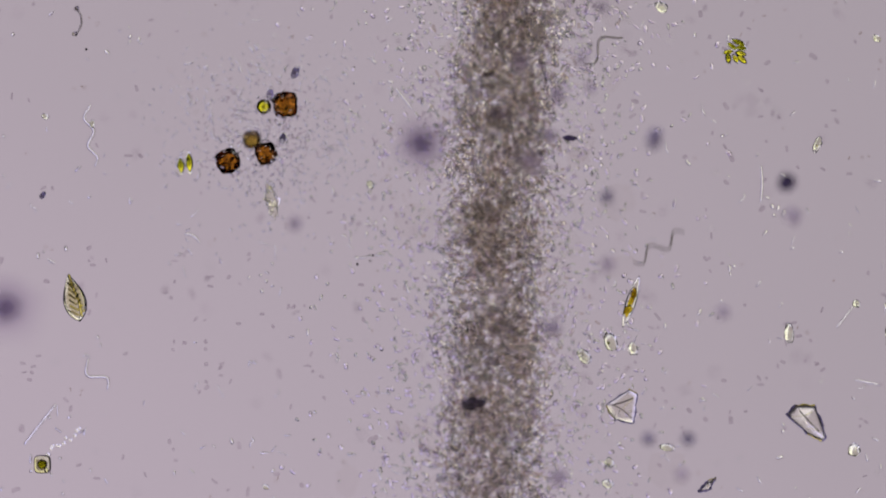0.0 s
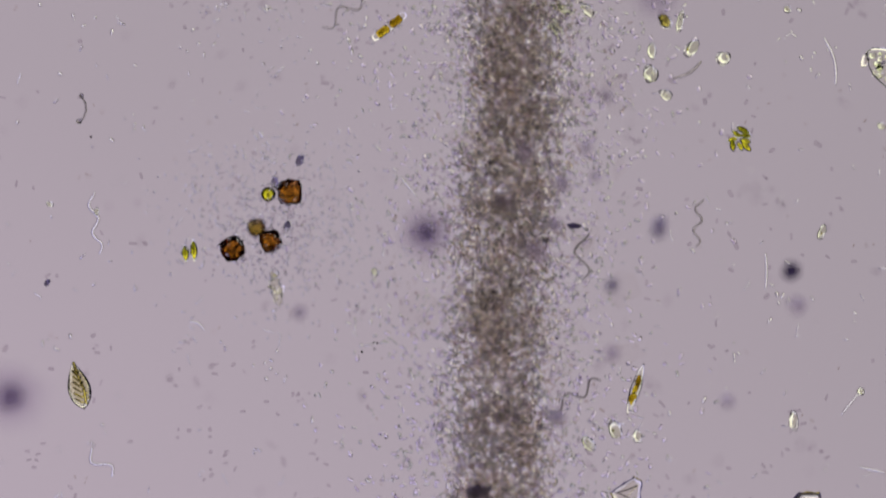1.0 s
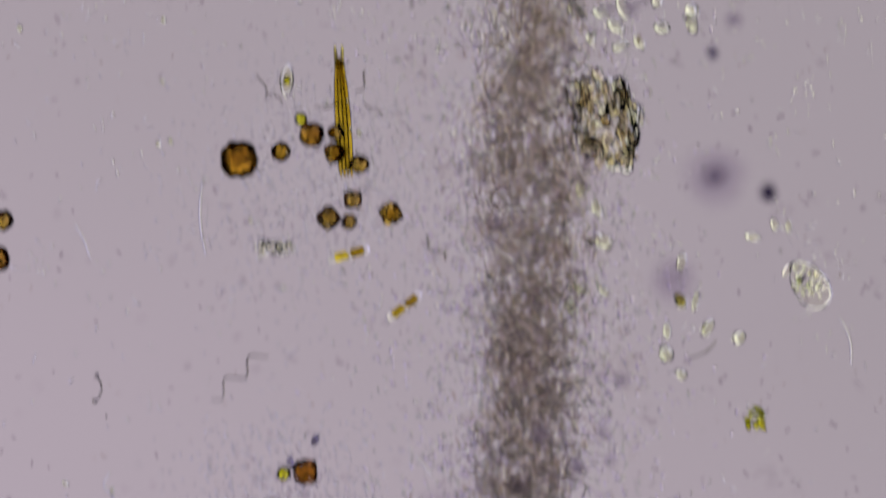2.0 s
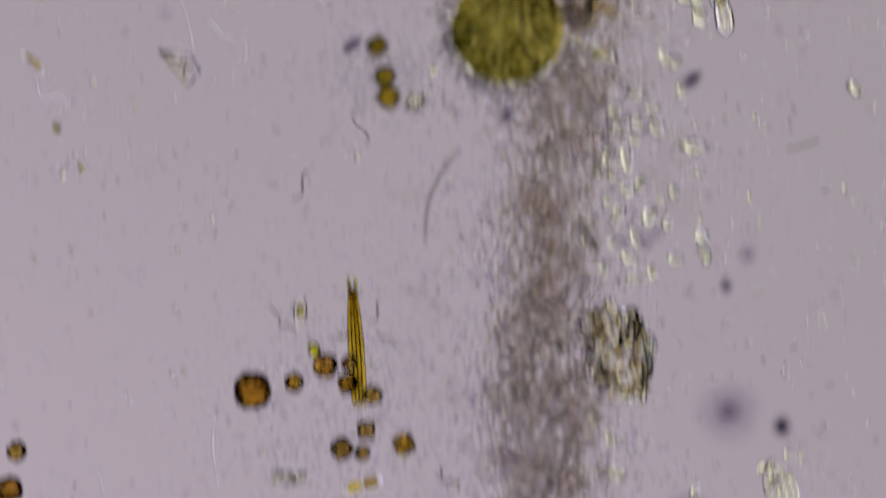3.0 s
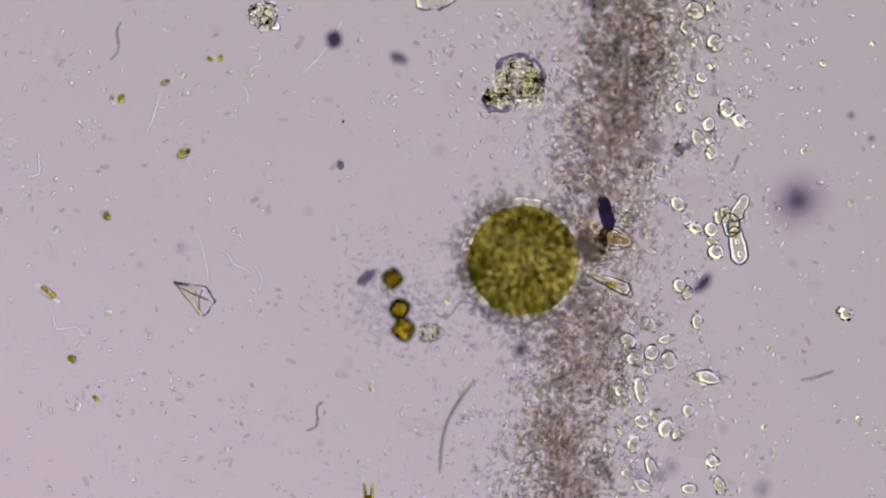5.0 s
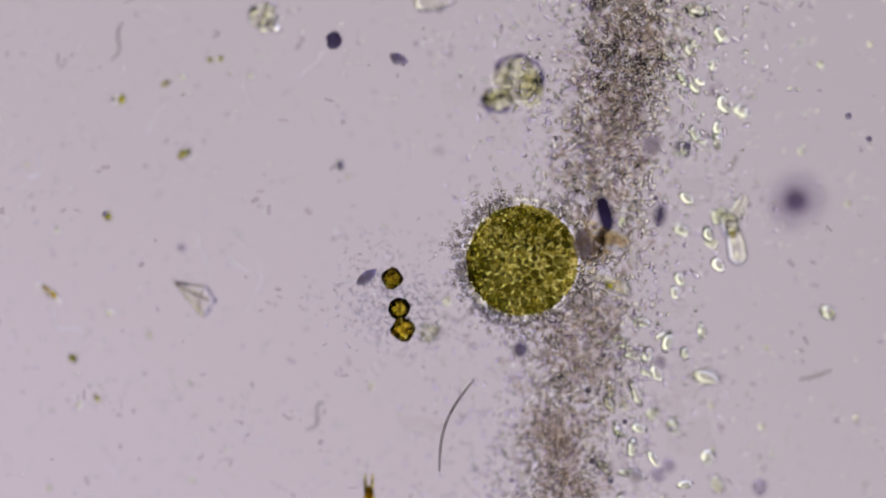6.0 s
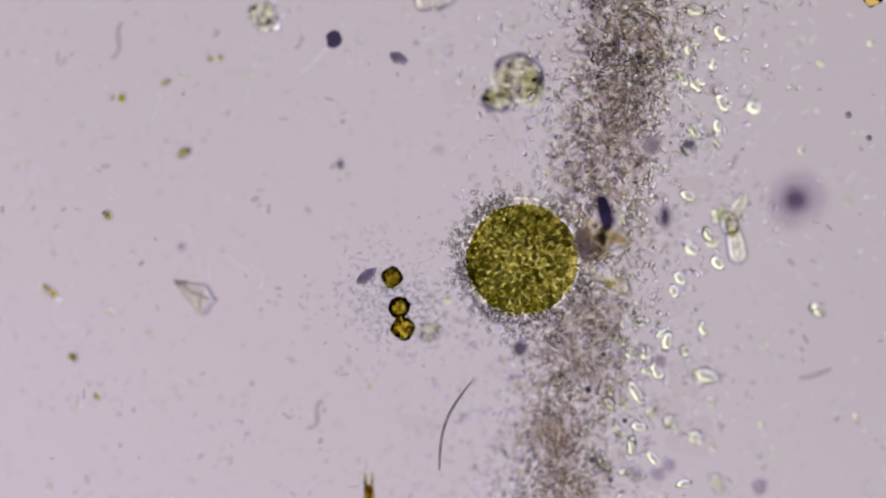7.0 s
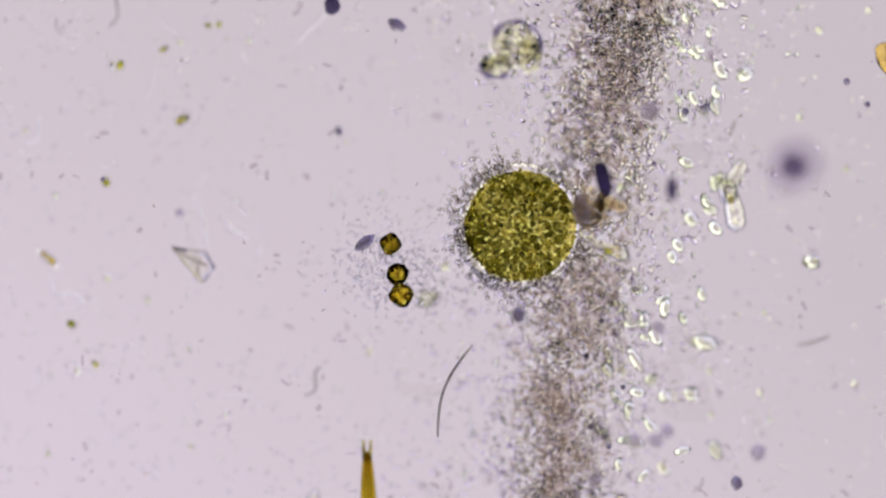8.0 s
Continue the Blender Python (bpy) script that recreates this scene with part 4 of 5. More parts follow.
def second_field():
    for u, v, s, boxy, t, d, h in ((438, 510, 61, 2, 3, False, 0.014), (511, 496, 34, 0, 0, False, 0.0), (566, 466, 43, 1, 0, False, 0.016), (608, 462, 28, 0, 0, True, 0.012),
                                   (606, 498, 34, 3, 15, False, 0.004), (650, 518, 34, 0, 0, True, 0.008), (638, 580, 31, 6, 3, True, 0.004), (595, 613, 38, 3, 40, True, 0.006),
                                   (632, 620, 28, 0, 0, True, 0.022), (705, 605, 37, 5, 25, False, 0.0), (20, 618, 36, 0, 0, True, 0.004), (8, 685, 44, 3, 10, False, 0.004)):
        brown_cell(*second(u, v), s, boxy, t, z=h, dusky=d, wall=RUSSET if s > 40 else SEPIA, heart=0.66 if s > 50 else 0.56, rim_shade=SIENNA if s > 50 else None)
    for u, v, a, w in ((301, 370, 14, 11), (294, 482, 13, 11), (315, 477, 15, 10), (458, 618, 12, 10), (650, 462, 16, 12)):
        oval_cell(*second(u, v), a, w, 20)
    green_ball(*second(546, 438), 24)
    rod_diatom(*second(632, 677), 60, 16, -75)
    rod_diatom(*second(730, 769), 60, 15, -52)
    c = boat_diatom(*second(521, 370), 64, 26, -4, stain=GREEN, fill=0.25)
    detritus(*second(1085, 440), 56, 84, 140, 11, 18, seed=4, tall=30)
    detritus(*second(500, 665), 34, 14, 16, 9, 0, seed=9, tall=8, material=FLAKE)
    oval_cell(*second(1142, 435), 34, 26, 0)
    for u, v, a, w, t in ((1073, 125, 32, 16, 5), (1122, 145, 30, 20, -40), (1160, 170, 26, 16, 50),
                          (1238, 270, 38, 22, 15), (1145, 303, 28, 18, 40),
                          (1042, 560, 36, 20, 0), (1070, 595, 34, 20, 10), (1080, 655, 40, 28, 75)):
        oval_cell(*second(u, v), a, w, t, 0.0)
    for u, v, a, w, t in ((1035, 738, 38, 18, 80), (1080, 740, 32, 18, 40), (1025, 770, 40, 22, 25), (1220, 690, 34, 18, -15), (1218, 760, 30, 21, 40),
                          (1195, 812, 32, 16, 0), (1192, 852, 34, 26, 25), (1265, 808, 36, 20, -40), (1322, 825, 28, 24, -60), (1385, 625, 24, 16, 20),
                          (1410, 628, 24, 14, 0), (1346, 646, 30, 16, 85), (1435, 738, 14, 13, 0), (1245, 760, 42, 12, -10)):
        oval_cell(*second(u, v), a, w, t, stain=OLIVE if u == 1218 else None)
    spiral(*second(655, 372), 0.8, 40, 8, -35)
    spiral(*second(675, 420), 0.9, 42, 4, 50)
    spiral(*second(478, 380), 0.7, 44, 6, 12)
    spiral(*second(782, 668), 1.3, 56, 7, 45)
    filament(*second(375, 610), 132, 2, -8, 3.0)
    filament(*second(1258, 846), 56, -58, 6, 2.6, False)
    filament(*second(1510, 830), 84, 14, 8, 2.8)
    filament(*second(592, 412), 44, -80, 5, 2.6, False)
    filament(*second(160, 655), 66, 24, 3)
    spiral(*second(500, 400), 0.6, 30, 4, 60)
    for u, v, s, w in ((1366, 570, 28, "high"), (1305, 270, 26, "high"), (885, 28, 24, "high")):
        dust(*second(u, v), s, w, u == 1305, 1.1)
    dust(*second(1270, 325), 20, "loft", False, 1.2)
    dust_clump(*second(1269, 543), 50, 14)
    dust_clump(*second(1196, 722), 36, 0)
    for u, v, s in ((1125, 248, 26), (1088, 250, 24), (1020, 318, 22), (890, 625, 24)):
        dust(*second(u, v), s, "mid", True)


second_field()


# ---- third field ----
def hollow(bm, way, radius, wall=0.2, sides=16, seed=0.0):
    """A round-ended lumpy sac along way, with an inner skin that faces its cavity."""
    way = [Vector(p) for p in way]
    fine = []
    for i in range(21):
        f = 0.5 - 0.5 * math.cos(math.pi * i / 20)
        k = min(int(f * (len(way) - 1)), len(way) - 2)
        fine.append(way[k].lerp(way[k + 1], f * (len(way) - 1) - k))
    long = (way[-1] - way[0]).length

    def swell(f):
        x = 0.5 - 0.5 * math.cos(math.pi * f)
        r = radius(x)
        end = min(1.0, min(x, 1 - x) * long / r)
        return max(0.6, r * math.sqrt(max(0.0, 1 - (1 - end) ** 2)) * (1 + 0.14 * noise.noise(Vector((x * 4, seed, 0.5)))))

    tube(bm, fine, swell, sides)
    skin = len(bm.verts)
    mid = (way[0] + way[-1]) / 2
    tube(bm, [mid + (p - mid) * (1 - wall * 0.4) for p in fine], lambda f: swell(f) * (1 - wall), sides)
    inside = set(list(bm.verts)[skin:])
    bmesh.ops.reverse_faces(bm, faces=[f for f in bm.faces if f.verts[0] in inside])


def sac_cluster(u, v):
    """Empty glassy sacs joined end to end, a bent tube of two swellings with a collar between them."""
    c = thing("sac_cluster", "bent chain of clear glassy empty sacs with dark outlines on slide", "empty cell", spot(u, v, 0.008))
    chain = (("upper_sac", [(20, 62, 2), (14, 46, 2), (4, 30, 2), (0, 14, 2)], lambda f: 10 + 4 * f),
             ("middle_sac", [(-8, 30, 0), (-8, 14, 0), (-5, -2, 0), (0, -12, 0)], lambda f: 15 + 2 * math.sin(math.pi * f)),
             ("lower_sac", [(0, 6, 0), (2, -14, 0), (7, -36, 0), (10, -64, 0)], lambda f: 14 + 4 * f))
    for name, way, radius in chain:
        b = bmesh.new()
        hollow(b, way, radius, 0.2, 16, way[0][0])
        part(name, b, SAC, c)
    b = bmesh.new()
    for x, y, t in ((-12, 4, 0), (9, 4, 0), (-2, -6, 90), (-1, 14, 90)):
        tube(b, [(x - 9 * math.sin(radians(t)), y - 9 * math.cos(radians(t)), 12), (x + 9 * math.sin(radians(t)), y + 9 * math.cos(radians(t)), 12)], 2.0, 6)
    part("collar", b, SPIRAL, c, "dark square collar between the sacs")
    b = bmesh.new()
    lump(b, 6, 8, 6, (0, -8, 6), 0.4, 3)
    part("amber_drop", b, AMBER, c, "amber droplet")
    for x, y, r in ((4, -22, 5), (10, -44, 6), (0, -50, 4), (10, 50, 4)):
        b = bmesh.new()
        lump(b, r, r * 1.2, r, (x, y, 4), 0.4, 2)
        part("granule", b, DEBRIS, c)
    return c


def stalked_bottle(u, v):
    """A clear horn-shaped house that widens from a thin stalk."""
    c = thing("stalked_flask", "clear horn-shaped shell widening from a thin stalk beside brown debris", "shell", spot(u, v, 0.012, 0))
    b = bmesh.new()
    tube(b, [(-52, 23, 0), (-44, 19, 0), (-36, 14, 0), (-28, 10, 0)], lambda f: 3.0 + 1.5 * f, 8)
    part("stalk", b, DEBRIS, c, "thin yellowish stalk")
    b = bmesh.new()
    hollow(b, [(-40, 17, 2), (-18, 6, 2), (4, -4, 2), (24, -13, 2), (36, -20, 2)], lambda f: 4 + 12.5 * f - 3.5 * f ** 4, 0.2)
    part("flask", b, SAC, c, "clear glassy horn")
    # a thin dark tube stands in for the refracted outline of the horn
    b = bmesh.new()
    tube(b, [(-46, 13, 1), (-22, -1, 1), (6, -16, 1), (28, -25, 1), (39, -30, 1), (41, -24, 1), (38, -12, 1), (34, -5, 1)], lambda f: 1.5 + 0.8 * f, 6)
    part("rim", b, SPIRAL, c, "dark tube imitating the outer outline")
    for x, y, q, mat in ((2, -8, 6, GREEN), (18, -3, 7, MUCK), (20, -17, 5, MUCK), (31, -22, 5, DEBRIS)):
        b = bmesh.new()
        lump(b, q * 1.3, q * 0.8, q * 0.6, (x, y, 3), 0.5, 3, -28)
        part("content", b, mat, c)
    return c


def husk(u, v):
    """A torn brown husk, beak-shaped, with a tube added to imitate its dark outline."""
    c = thing("torn_husk", "torn beak-shaped yellow-brown husk with dark outline", "debris", spot(u, v, 0.010))
    b = bmesh.new()
    hollow(b, [(-26, 8, 3), (-10, 2, 3), (10, -4, 3), (28, -8, 3)], lambda f: 21 - 14 * f, 0.16)
    part("skin", b, MUCK, c)
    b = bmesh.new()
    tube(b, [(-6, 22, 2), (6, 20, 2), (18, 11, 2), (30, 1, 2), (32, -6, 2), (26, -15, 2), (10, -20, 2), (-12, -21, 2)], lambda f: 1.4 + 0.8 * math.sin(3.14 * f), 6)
    part("fold", b, SPIRAL, c, "dark tube imitating the outline along the edge")
    b = bmesh.new()
    tube(b, [(2, -26, 2), (6, -38, 2), (2, -50, 2), (-8, -58, 2), (-24, -60, 2)], lambda f: 2.4 - 0.8 * f, 6)
    part("flap", b, SPIRAL_PALE, c, "pale curled flap")
    r = random.Random(9)
    for _ in range(10):
        b = bmesh.new()
        q = r.uniform(3, 6)
        lump(b, q, q * 1.4, q * 0.6, (r.uniform(-24, 20), r.uniform(-14, 12), r.uniform(0, 12)), 0.6, 2, r.uniform(0, 180), 1.8, r.uniform(0, 60))
        part("scale", b, MUCK if r.random() < 0.6 else DEBRIS, c)
    return c


def granular_flake(u, v):
    """A clear lobed flake, pebbled inside, with thick tubes added for its dark refracted outline."""
    c = thing("granular_flake", "clear lobed flake of pebbled debris with dark outline", "debris", spot(u, v, 0.0))
    r = random.Random(6)
    lobes = ((8, 14, 44, 42, 26), (-24, -22, 26, 20, 20), (-42, -18, 13, 13, 14), (34, -4, 22, 32, 22))
    b = bmesh.new()
    for k, (x, y, rx, ry, rz) in enumerate(lobes):
        shell(b, rx, ry, rz * 0.5, 0.12, (x, y, rz * 0.5), 0.30, 3, k * 7.0)
    part("film", b, FILM, c, "clear folded film")
    for k in range(150):
        x, y, rx, ry, rz = lobes[0 if r.random() < 0.62 else r.randrange(1, 4)]
        a, d = r.uniform(0, 6.28), math.sqrt(r.random()) * 0.88
        g = r.uniform(2.6, 4.8)
        b = bmesh.new()
        lump(b, g, g * r.uniform(0.8, 1.8), g * 0.8, (x + math.cos(a) * rx * d, y + math.sin(a) * ry * d, rz * r.uniform(0.5, 0.95)), 0.4, 2, r.uniform(0, 180), 2, r.uniform(0, 60))
        part("pebble", b, PEBBLE, c)
    # the dark refracted outline, put in as bluish tubes along parts of the edge
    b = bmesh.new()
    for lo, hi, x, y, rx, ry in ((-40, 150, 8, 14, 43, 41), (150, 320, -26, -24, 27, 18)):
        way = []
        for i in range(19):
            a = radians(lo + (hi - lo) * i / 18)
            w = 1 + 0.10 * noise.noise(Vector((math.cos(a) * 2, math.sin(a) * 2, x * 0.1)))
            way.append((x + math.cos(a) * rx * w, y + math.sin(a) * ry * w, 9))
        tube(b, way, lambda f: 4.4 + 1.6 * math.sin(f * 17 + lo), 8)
    part("margin", b, DARK_EDGE, c, "dark bluish tubes imitating the outline")
    return c


def third_field():
    for u, v, s, boxy, t, h in ((694, 492, 34, 4, 30, 0.050), (706, 545, 37, 0, 0, 0.047), (713, 582, 38, 5, 60, 0.047)):
        brown_cell(*third(u, v), s, boxy, t, z=h, wall=TAWNY, heart=0.6, rim_shade=SIENNA)
    b = bmesh.new()
    spindle(b, 44, 19, 15, (0, 0, 8), sharp=0.6)
    whole("dark_grain", b, DUSTY, "blue-black spindle-shaped grain among bacteria", "grain", spot(*third(648, 490), 0.048, -52))
    # brown muck and a blue-black club beside the colony
    detritus(*third(1050, 431), 27, 42, 120, 8, 0, MUCK, 14, 22, "brown_muck")
    husk(*third(1088, 421))
    dust(*third(1031, 432), 34, "high", True, 1.5, 10)
    oval_cell(*third(1107, 391), 24, 23, 40)
    b = bmesh.new()
    block(b, 12.5, 31, 13, (0, 0, 14), 2.8, 6, 0.12, 3.0)
    whole("dark_club", b, stained("blue_black_spore", (0.17, 0.15, 0.27), (0.32, 0.29, 0.43), 90), "blue-black club-shaped body leaning on brown debris", "spore", spot(*CLUB, 0.0, 8))
    granular_flake(*third(908, 152))
    sac_cluster(*third(1300, 405))
    for u, v, a, w, t in ((1272, 382, 30, 22, 20), (1262, 428, 28, 22, 60), (1284, 376, 26, 22, 30)):
        oval_cell(*third(u, v), a, w, t)
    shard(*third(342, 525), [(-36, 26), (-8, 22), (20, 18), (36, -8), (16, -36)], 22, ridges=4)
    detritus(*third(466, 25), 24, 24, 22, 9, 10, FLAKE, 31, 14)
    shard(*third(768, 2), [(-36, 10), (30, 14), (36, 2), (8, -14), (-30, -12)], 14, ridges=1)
    stalked_bottle(*FLASK)
    detritus(*third(758, 588), 19, 16, 14, 8, 0, FLAKE, 33, 14)
    oval_cell(*third(1250, 667), 54, 28, 85, bright=True)
    for u, v, a, w, t in ((1262, 720, 13, 11, 0), (1360, 614, 13, 10, -30), (1352, 757, 14, 12, 0), (1520, 740, 14, 13, 0),
                          (1457, 112, 14, 14, 0), (1422, 266, 13, 12, 0), (1505, 358, 12, 12, 0), (1545, 76, 12, 11, 0), (1265, 797, 12, 11, 0),
                          (320, 132, 15, 11, 70), (368, 102, 13, 10, 80), (388, 102, 13, 10, 0), (442, 130, 13, 12, 0)):
        oval_cell(*third(u, v), a, w, t, stain=GREEN if u in (368, 388) else None)
    for u, v, a, w, t in ((44, 290, 14, 12, 0), (97, 407, 12, 12, 0), (186, 380, 20, 15, 30), (262, 593, 15, 11, 0), (190, 552, 14, 14, 0),
                          (125, 635, 18, 14, 60), (168, 706, 18, 9, 40), (335, 680, 12, 9, 20), (400, 795, 12, 10, 0), (137, 718, 16, 12, 0)):
        oval_cell(*third(u, v), a, w, t, stain=GREEN if u in (186, 125, 168) else None)
    for u, v, a, w, t in ((338, 851, 12, 11, 0), (83, 867, 13, 12, 0), (658, 683, 22, 13, 0), (792, 532, 20, 18, 0), (212, 172, 18, 15, 0), (591, 57, 10, 10, 0), (600, 290, 20, 15, 10), (616, 310, 9, 9, 0)):
        oval_cell(*third(u, v), a, w, t, 0.0, u == 600, stain=GREEN if u == 212 else None)
    boat_diatom(*third(323, 270), 28, 17, -62, stain=GREEN, fill=0.9)
    boat_diatom(*third(290, 145), 18, 11, -60, stain=GREEN, fill=0.9)
    boat_diatom(*third(82, 517), 62, 15, 52, fill=0.5)
    spiral(*third(205, 72), 0.9, 68, 7, -20)
    spiral(*third(65, 290), 0.9, 56, 11, -40, True)
    spiral(*third(110, 575), 1.3, 80, 11, 55, True)
    spiral(*third(558, 738), 0.9, 58, 9, -35)
    spiral(*third(455, 492), 0.6, 46, 6, 5, True, 2.2)
    spiral(*third(415, 465), 1.5, 70, 3, 50, True)
    filament(*third(565, 85), 128, -38, 8, 1.8)
    filament(*third(270, 200), 76, -18, 1, 2.2)
    filament(*third(355, 450), 98, 14, 4, 1.8)
    filament(*third(1447, 664), 58, -74, 2, 2.6, False)
    filament(*third(1300, 290), 36, -25, 0, 2.6, False)
    filament(*third(1065, 98), 82, 82, 3, 2.6, False)
    filament(*third(430, 165), 32, 20, 6, 2.6)
    filament(*third(806, 755), 166, -20, -18, 2.6, False, 0.047)
    dust_clump(*third(1399, 357), 50, 20)
    dust(*third(592, 72), 27, "loft", False, 1.1)
    dust(*third(706, 106), 19, "loft", False, 1.7, 62)
    for u, v, s in ((325, 438, 14), (1150, 260, 30), (1180, 820, 24), (1165, 640, 22)):
        dust(*third(u, v), s, "mid", True)
    for u, v in ((1040, 690), (1105, 745), (1048, 815), (1080, 850), (1215, 258), (1068, 628), (1160, 350), (186, 378), (1500, 205), (1536, 246)):
        dust(*third(u, v), rng.uniform(7, 13), "mid", False)


third_field()


# ---- things that swim ----
def ciliate(u, v):
    c = thing("ciliate", "large clear egg-shaped ciliate full of pale granules", "ciliate", spot(u, v, 20 * U))
    b = bmesh.new()
    shell(b, 31, 50, 18, 0.09, rough=0.05, fine=4, egg=0.24)
    part("membrane", b, VEIL, c, "clear thin membrane")
    r = random.Random(12)
    for k in range(34):
        a, d = r.uniform(0, 6.28), math.sqrt(r.random()) * 0.86
        b = bmesh.new()
        s = r.uniform(3, 6)
        lump(b, s, s * 1.2, s * 0.7, (math.cos(a) * 28 * d, math.sin(a) * 44 * d, r.uniform(-5, 8)), 0.4, 2, r.uniform(0, 180))
        part("granule", b, DULL if k % 3 else DEBRIS, c)
    b = bmesh.new()
    lump(b, 3.5, 3.5, 3, (0, 14, 10), 0.1, 3)
    part("nucleus", b, DUSTY, c, "dark round vacuole")
    b = bmesh.new()
    lump(b, 13, 7, 6, (-17, 42, 4), 0.2, 3, 20)
    part("food_vacuole", b, DEBRIS, c, "yellow-green food vacuole")
    return c


def amber_swimmer(u, v):
    c = thing("amber_ciliate", "plump amber-brown oval single-celled swimmer", "ciliate", spot(u, v, 0.06))
    b = bmesh.new()
    lump(b, 27, 48, 24, rough=0.08, fine=4)
    part("body_wall", b, refracting("amber_body", (0.44, 0.36, 0.20), (0.74, 0.62, 0.38), 1.18, 200, 0.5, 0.0015), c)
    r = random.Random(2)
    for k in range(9):
        b = bmesh.new()
        s = r.uniform(4, 9)
        lump(b, s, s * 1.3, s * 0.8, (r.uniform(-13, 13), r.uniform(-30, 30), r.uniform(-4, 10)), 0.5, 2)
        part("granule", b, MUCK if k % 2 else OLIVE, c)
    return c


the_ciliate = ciliate(1552, -35)
the_swimmer = amber_swimmer(1460, -1640)
# cells that drift a little: first place, second place, size, turn
DRIFTERS = ((1261, 78, 1276, 60, 32, 25, 10), (1190, 103, 1184, 101, 28, 21, 60), (1226, 160, 1229, 152, 30, 20, 20), (1204, 200, 1206, 132, 24, 19, 10),
            (1256, 272, 1272, 249, 28, 20, -10), (1249, 218, 1271, 225, 26, 20, -20), (1212, 40, 1223, 88, 28, 20, 20), (1195, 362, 1216, 351, 28, 22, 40),
            (1201, 507, 1204, 494, 26, 20, 20), (1219, 517, 1196, 517, 24, 18, 0), (1231, 565, 1243, 585, 28, 18, 0), (1147, 573, 1137, 570, 30, 19, 75),
            (1112, 602, 1101, 605, 30, 22, 40), (1124, 637, 1123, 628, 34, 20, 80), (1153, 622, 1147, 627, 28, 22, -30), (1186, 632, 1163, 659, 34, 24, 10),
            (1100, 685, 1083, 687, 32, 20, -10), (1135, 743, 1132, 758, 28, 19, 60), (1120, 783, 1120, 792, 34, 20, -20),
            (1175, 790, 1182, 604, 34, 22, -30), (1150, 830, 1160, 815, 44, 17, 20), (1072, 800, 1092, 760, 30, 19, 0), (1138, 862, 1128, 842, 34, 18, 60),
            (1217, 748, 1213, 625, 22, 17, 0), (1110, 390, 1124, 367, 26, 17, 80), (1258, 404, 1254, 412, 26, 21, 0), (1264, 440, 1272, 468, 28, 24, 30), (1228, 18, 1232, 16, 38, 28, 70), (1203, 135, 1207, 140, 24, 18, 30), (1233, 245, 1230, 236, 30, 18, 10),
            (1208, 255, 1214, 262, 28, 20, 0), (1285, 192, 1282, 184, 36, 24, 10), (1134, 690, 1126, 696, 52, 20, 10), (1082, 705, 1078, 714, 34, 18, 20),
            (1064, 832, 1070, 828, 30, 20, 30), (1220, 866, 1214, 858, 28, 16, 85))
drifters = [(lentil_cell(*third(u, v), a * 1.12, w * 1.32, t), p) for p in DRIFTERS for u, v, _, _, a, w, t in (p,)]
placed = [third(u, v) for u, v, *_ in DRIFTERS]
crowd = random.Random(31)
while len(placed) < 46:
    v = crowd.choice((crowd.uniform(560, 900), crowd.uniform(560, 900), crowd.uniform(0, 280)))
    u, v = third(0, v)
    u = float(band_at(v)) + crowd.uniform(95, 165)
    if all(math.hypot(u - a, v - b) > 27 for a, b in placed):
        placed.append((u, v))
        x, y = u - third(0, 0)[0], v - third(0, 0)[1]
        p = (x, y, x + crowd.uniform(-9, 9), y + crowd.uniform(-9, 9), crowd.uniform(24, 36), crowd.uniform(17, 22), crowd.uniform(-90, 90))
        drifters.append((lentil_cell(u, v, *p[4:]), p))
sw = [oval_cell(*third(u, v), a, w, t, 0.004, d, "flagellate", True) for u, v, a, w, t, d in (
    (1322, 190, 32, 24, 70, False), (1243, 236, 26, 20, 10, False), (1202, 410, 34, 22, 70, False), (1460, 552, 32, 26, 60, False),
    (1190, 748, 26, 24, 0, False), (1249, 798, 30, 26, 20, False), (1212, 258, 24, 24, 0, True))]
step_thread = spiral(*second(590, 70), 1.2, 80, 9, 30)
lone_thread = spiral(746, -845, 1.2, 52, 7, 30, z=0.004)
b = bmesh.new()
spindle(b, 44, 20, 16, sharp=0.7)
drifting_spindle = whole("dark_swimmer", b, INK, "dark spindle-shaped swimmer high in the water film", "cell", spot(1161, -913, 0.085, -45))
swimming_thread = spiral(1255, 69, 2.2, 84, 7, -20, z=0.004)
crossing_thread = spiral(1166, 438, 2.0, 104, 11, -60, z=0.004)
third_thread = spiral(614, -143, 2.2, 125, 12, -50, z=0.004)
second_thread = spiral(1063, 85, 1.2, 82, 13, -48, z=0.006)


# ---- motions ----
def go(*rows):
    """Rows of a swimmer: seconds, plan place, height, turn."""
    return [(t, spot(u, v, z, turn)) for t, u, v, z, turn in rows]


def swim(ob, u, v, *rows):
    z = ob.matrix_basis.translation.z
    turn = math.degrees(ob.matrix_basis.to_euler().z)
    walk(ob, [(t, spot(*third(u + du, v + dv), z, turn + w)) for t, du, dv, w in rows])


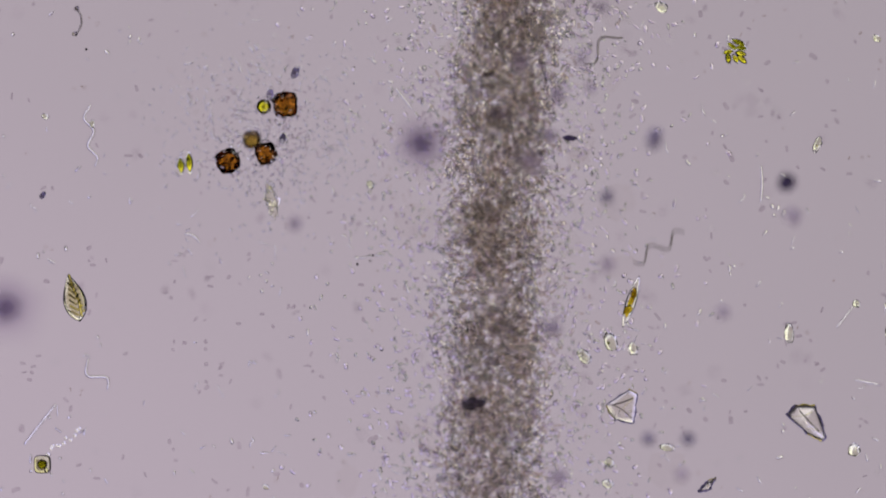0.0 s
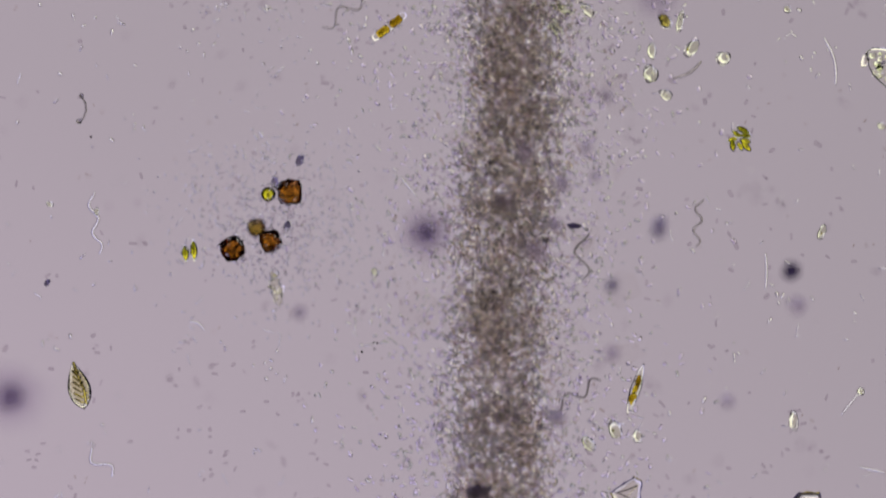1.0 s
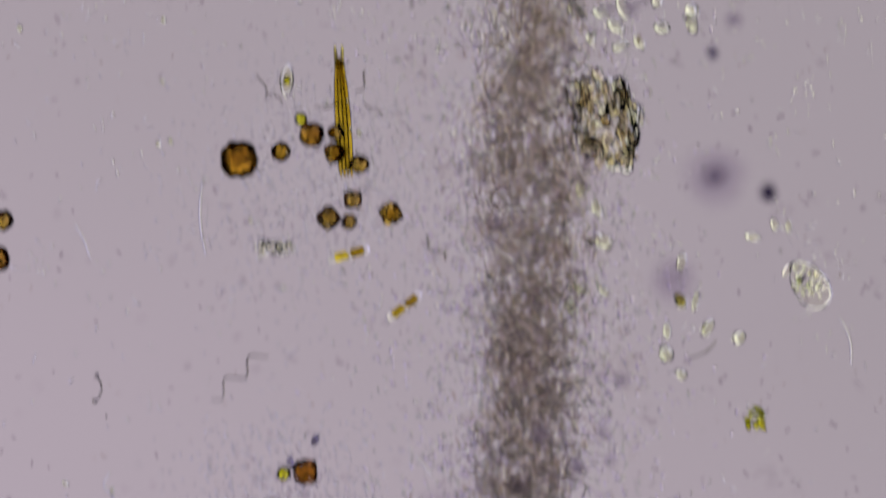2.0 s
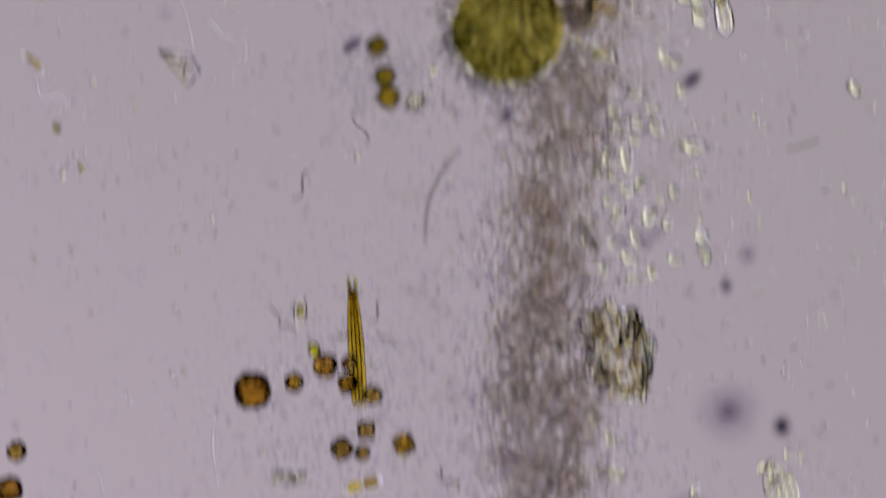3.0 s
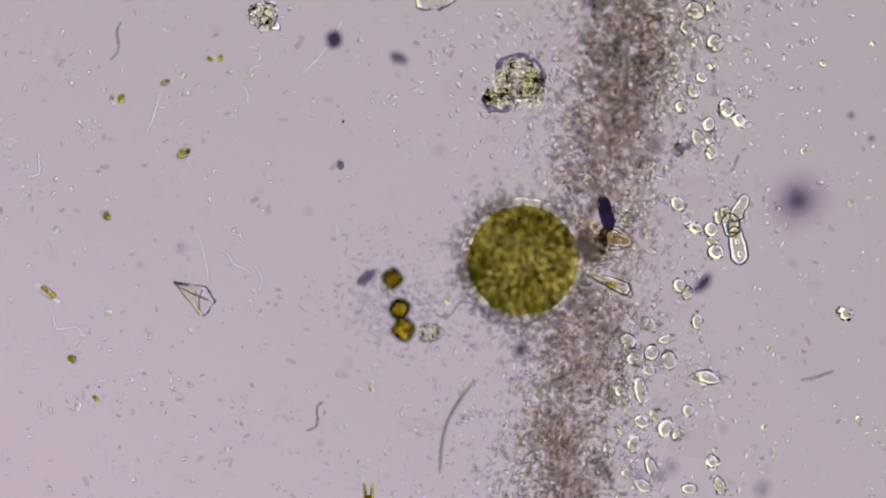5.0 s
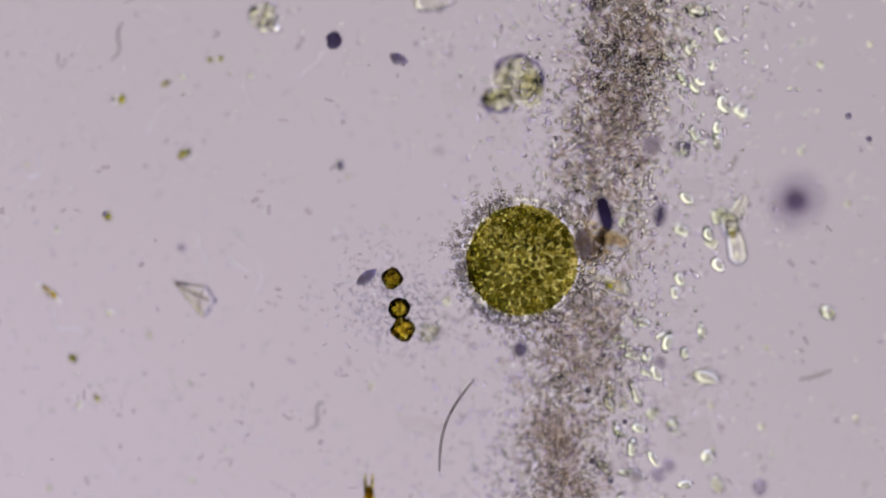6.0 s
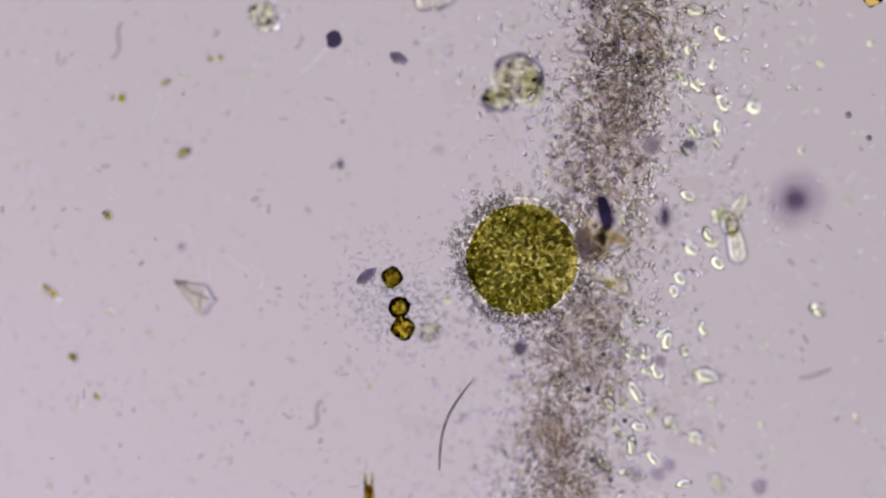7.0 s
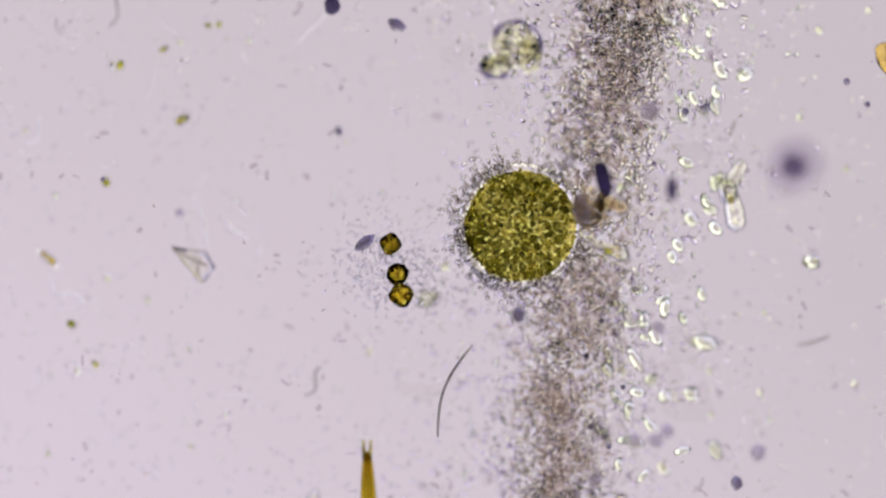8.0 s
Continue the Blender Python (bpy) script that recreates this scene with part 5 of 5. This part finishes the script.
def motions():
    # the lamp stays under the objective while the slide is pushed
    walk(condenser, [(t, pose(m.translation.x, m.translation.y, -3.0)) for t, m in PATH])
    walk(the_ciliate, go((0.0, 1640, 60, 0.01, 60), (0.7, 1585, -5, 0.01, 55), (1.0, 1566, -35, 0.01, 52), (1.5, 1493, -77, 0.01, 50), (1.7, 1441, -113, 0.01, 44),
                         (2.2, 1380, -160, 0.01, 32), (2.8, 1331, -190, 0.01, 24), (3.1, 1318, -200, 0.01, 22), (4.0, 1280, -230, 0.01, 20), (8.0, 1200, -300, 0.01, 20)))
    walk(the_swimmer, go((0.0, 1500, -1720, 0.06, 10), (5.0, 1485, -1650, 0.06, 8), (6.5, 1470, -1560, 0.06, 5), (7.0, 1458, -1500, 0.06, 3), (7.2, 1450, -1466, 0.06, 0),
                         (7.4, 1434, -1414, 0.06, -6), (7.6, 1435, -1388, 0.06, 4), (7.8, 1456, -1341, 0.06, 32), (8.0, 1506, -1292, 0.06, 45)))
    for ob, (u, v, u2, v2, _, _, turn) in drifters:
        lean = 54 + u * 13 % 28
        walk(ob, [(t, spot(*third(x, y), z, turn + w) @ Matrix.Rotation(math.radians(roll), 4, "Y")) for t, x, y, z, w, roll in (
            (0.0, u, v, 0.010, 0, 0), (4.7, u, v, 0.010, 0, 0), (5.8, u2, v2, 0.024, 12, lean), (8.0, u2 + (u2 * 7 % 9) - 4, v2 + (v2 * 5 % 9) - 4, 0.024, 20, lean + 12))])
    walk(step_thread, go((0.0, 541, -807, 0.004, 30), (2.8, 541, -807, 0.004, 30), (3.1, 610, -865, 0.004, 0), (3.5, 692, -940, 0.004, -50), (4.0, 676, -938, 0.004, -40),
                         (4.4, 701, -931, 0.004, -60), (8.0, 760, -900, 0.004, -90)))
    walk(lone_thread, go((0.0, 560, -1000, 0.006, 30), (2.8, 715, -900, 0.006, 30), (3.1, 746, -845, 0.006, 30), (3.3, 768, -789, 0.006, 30), (3.5, 790, -745, 0.006, 15),
                         (4.0, 880, -650, 0.006, 40), (8.0, 980, -520, 0.006, 50)))
    walk(drifting_spindle, go((0.0, 1100, -700, 0.085, -45), (2.8, 1156, -890, 0.085, -45), (3.0, 1161, -913, 0.085, -45), (3.3, 1170, -922, 0.085, -35), (3.5, 1212, -963, 0.085, -40),
                              (3.6, 1221, -979, 0.085, -45), (3.8, 1253, -1000, 0.085, -50), (4.0, 1266, -1013, 0.085, -65), (4.2, 1272, -1018, 0.085, -75), (4.4, 1250, -1026, 0.085, -40),
                              (4.7, 1210, -995, 0.085, -25), (5.2, 1120, -960, 0.085, -50), (5.8, 1080, -1086, 0.125, -10), (8.0, 1104, -1070, 0.125, 0)))
    u, v = NEEDLE_AT
    walk(the_needle, go((0.0, u, v, 0.0075, 2.5), (3.4, u, v, 0.0075, 2.5), (4.6, u, v - 28, 0.012, 1.5), (5.8, u, v - 57, 0.018, 0.5), (8.0, u, v - 57, 0.018, 0.5)))
    swim(sw[0], 1322, 190, (0, -40, 60, -60), (4.5, -20, 30, -30), (5.8, -8, 8, -10), (6.5, 0, 0, 0), (7.0, 15, 0, 10), (7.5, 8, 4, 20), (8.0, 1, 0, 60))
    swim(sw[1], 1243, 236, (0, 60, 30, 0), (4.5, 20, 10, 0), (6.5, 0, 0, 0), (7.0, -3, -8, 10), (7.5, -20, -6, 0), (8.0, -35, -4, -10))
    swim(sw[2], 1202, 410, (0, 31, -8, 0), (4.5, 31, -8, 0), (6.5, 0, 0, 0), (7.0, 22, 30, -20), (8.0, 25, 36, -30))
    swim(sw[3], 1460, 552, (0, 90, 30, 0), (4.5, 48, 4, 0), (6.0, 8, 0, 0), (6.5, 0, 0, 0), (7.0, -10, -3, 10), (8.0, -18, -28, 20))
    swim(sw[4], 1190, 748, (0, 30, 90, 0), (4.5, 10, 30, 0), (6.5, 0, 0, 0), (7.0, -3, 0, 0), (8.0, -10, 14, 20))
    swim(sw[5], 1249, 798, (0, 40, 60, 0), (4.5, 12, 20, 0), (6.5, 0, 0, 0), (7.0, -15, -22, 30), (8.0, -20, -40, 40))
    swim(sw[6], 1212, 258, (0, -50, 40, 0), (4.5, -15, 10, 0), (6.5, 0, 0, 0), (7.0, 10, 0, 20), (8.0, 40, -8, 50))
    walk(swimming_thread, go((0.0, 1330, -60, 0.004, -15), (0.5, 1255, 69, 0.004, 0), (0.7, 1244, 112, 0.004, -5), (0.8, 1242, 178, 0.004, -5), (1.0, 1227, 240, 0.004, -5),
                             (1.5, 1288, 274, 0.004, 8), (3.0, 1340, 330, 0.004, 20), (8.0, 1400, 400, 0.004, 30)))
    walk(crossing_thread, go((0.0, 1166, 438, 0.004, -60), (0.2, 1178, 501, 0.004, -85), (0.4, 1192, 478, 0.004, -120), (0.6, 1140, 480, 0.004, -90), (1.0, 1010, 545, 0.004, -60), (3.0, 930, 620, 0.004, -30), (8.0, 900, 700, 0.004, -20)))
    walk(third_thread, go((0.0, 720, -240, 0.004, -60), (1.0, 614, -143, 0.004, -55), (1.2, 584, -122, 0.004, -50), (1.5, 498, -81, 0.004, -45), (1.7, 444, -36, 0.004, -50),
                          (2.4, 330, 60, 0.004, -40), (3.0, 260, 130, 0.004, -30), (8.0, 100, 300, 0.004, -20)))
    walk(second_thread, go((0.0, 1063, 85, 0.006, -48), (0.5, 1075, 150, 0.006, -30), (1.0, 1022, 300, 0.006, 0), (1.5, 995, 250, 0.006, 10), (3.0, 960, 120, 0.006, 30), (8.0, 940, -60, 0.006, 40)))


motions()
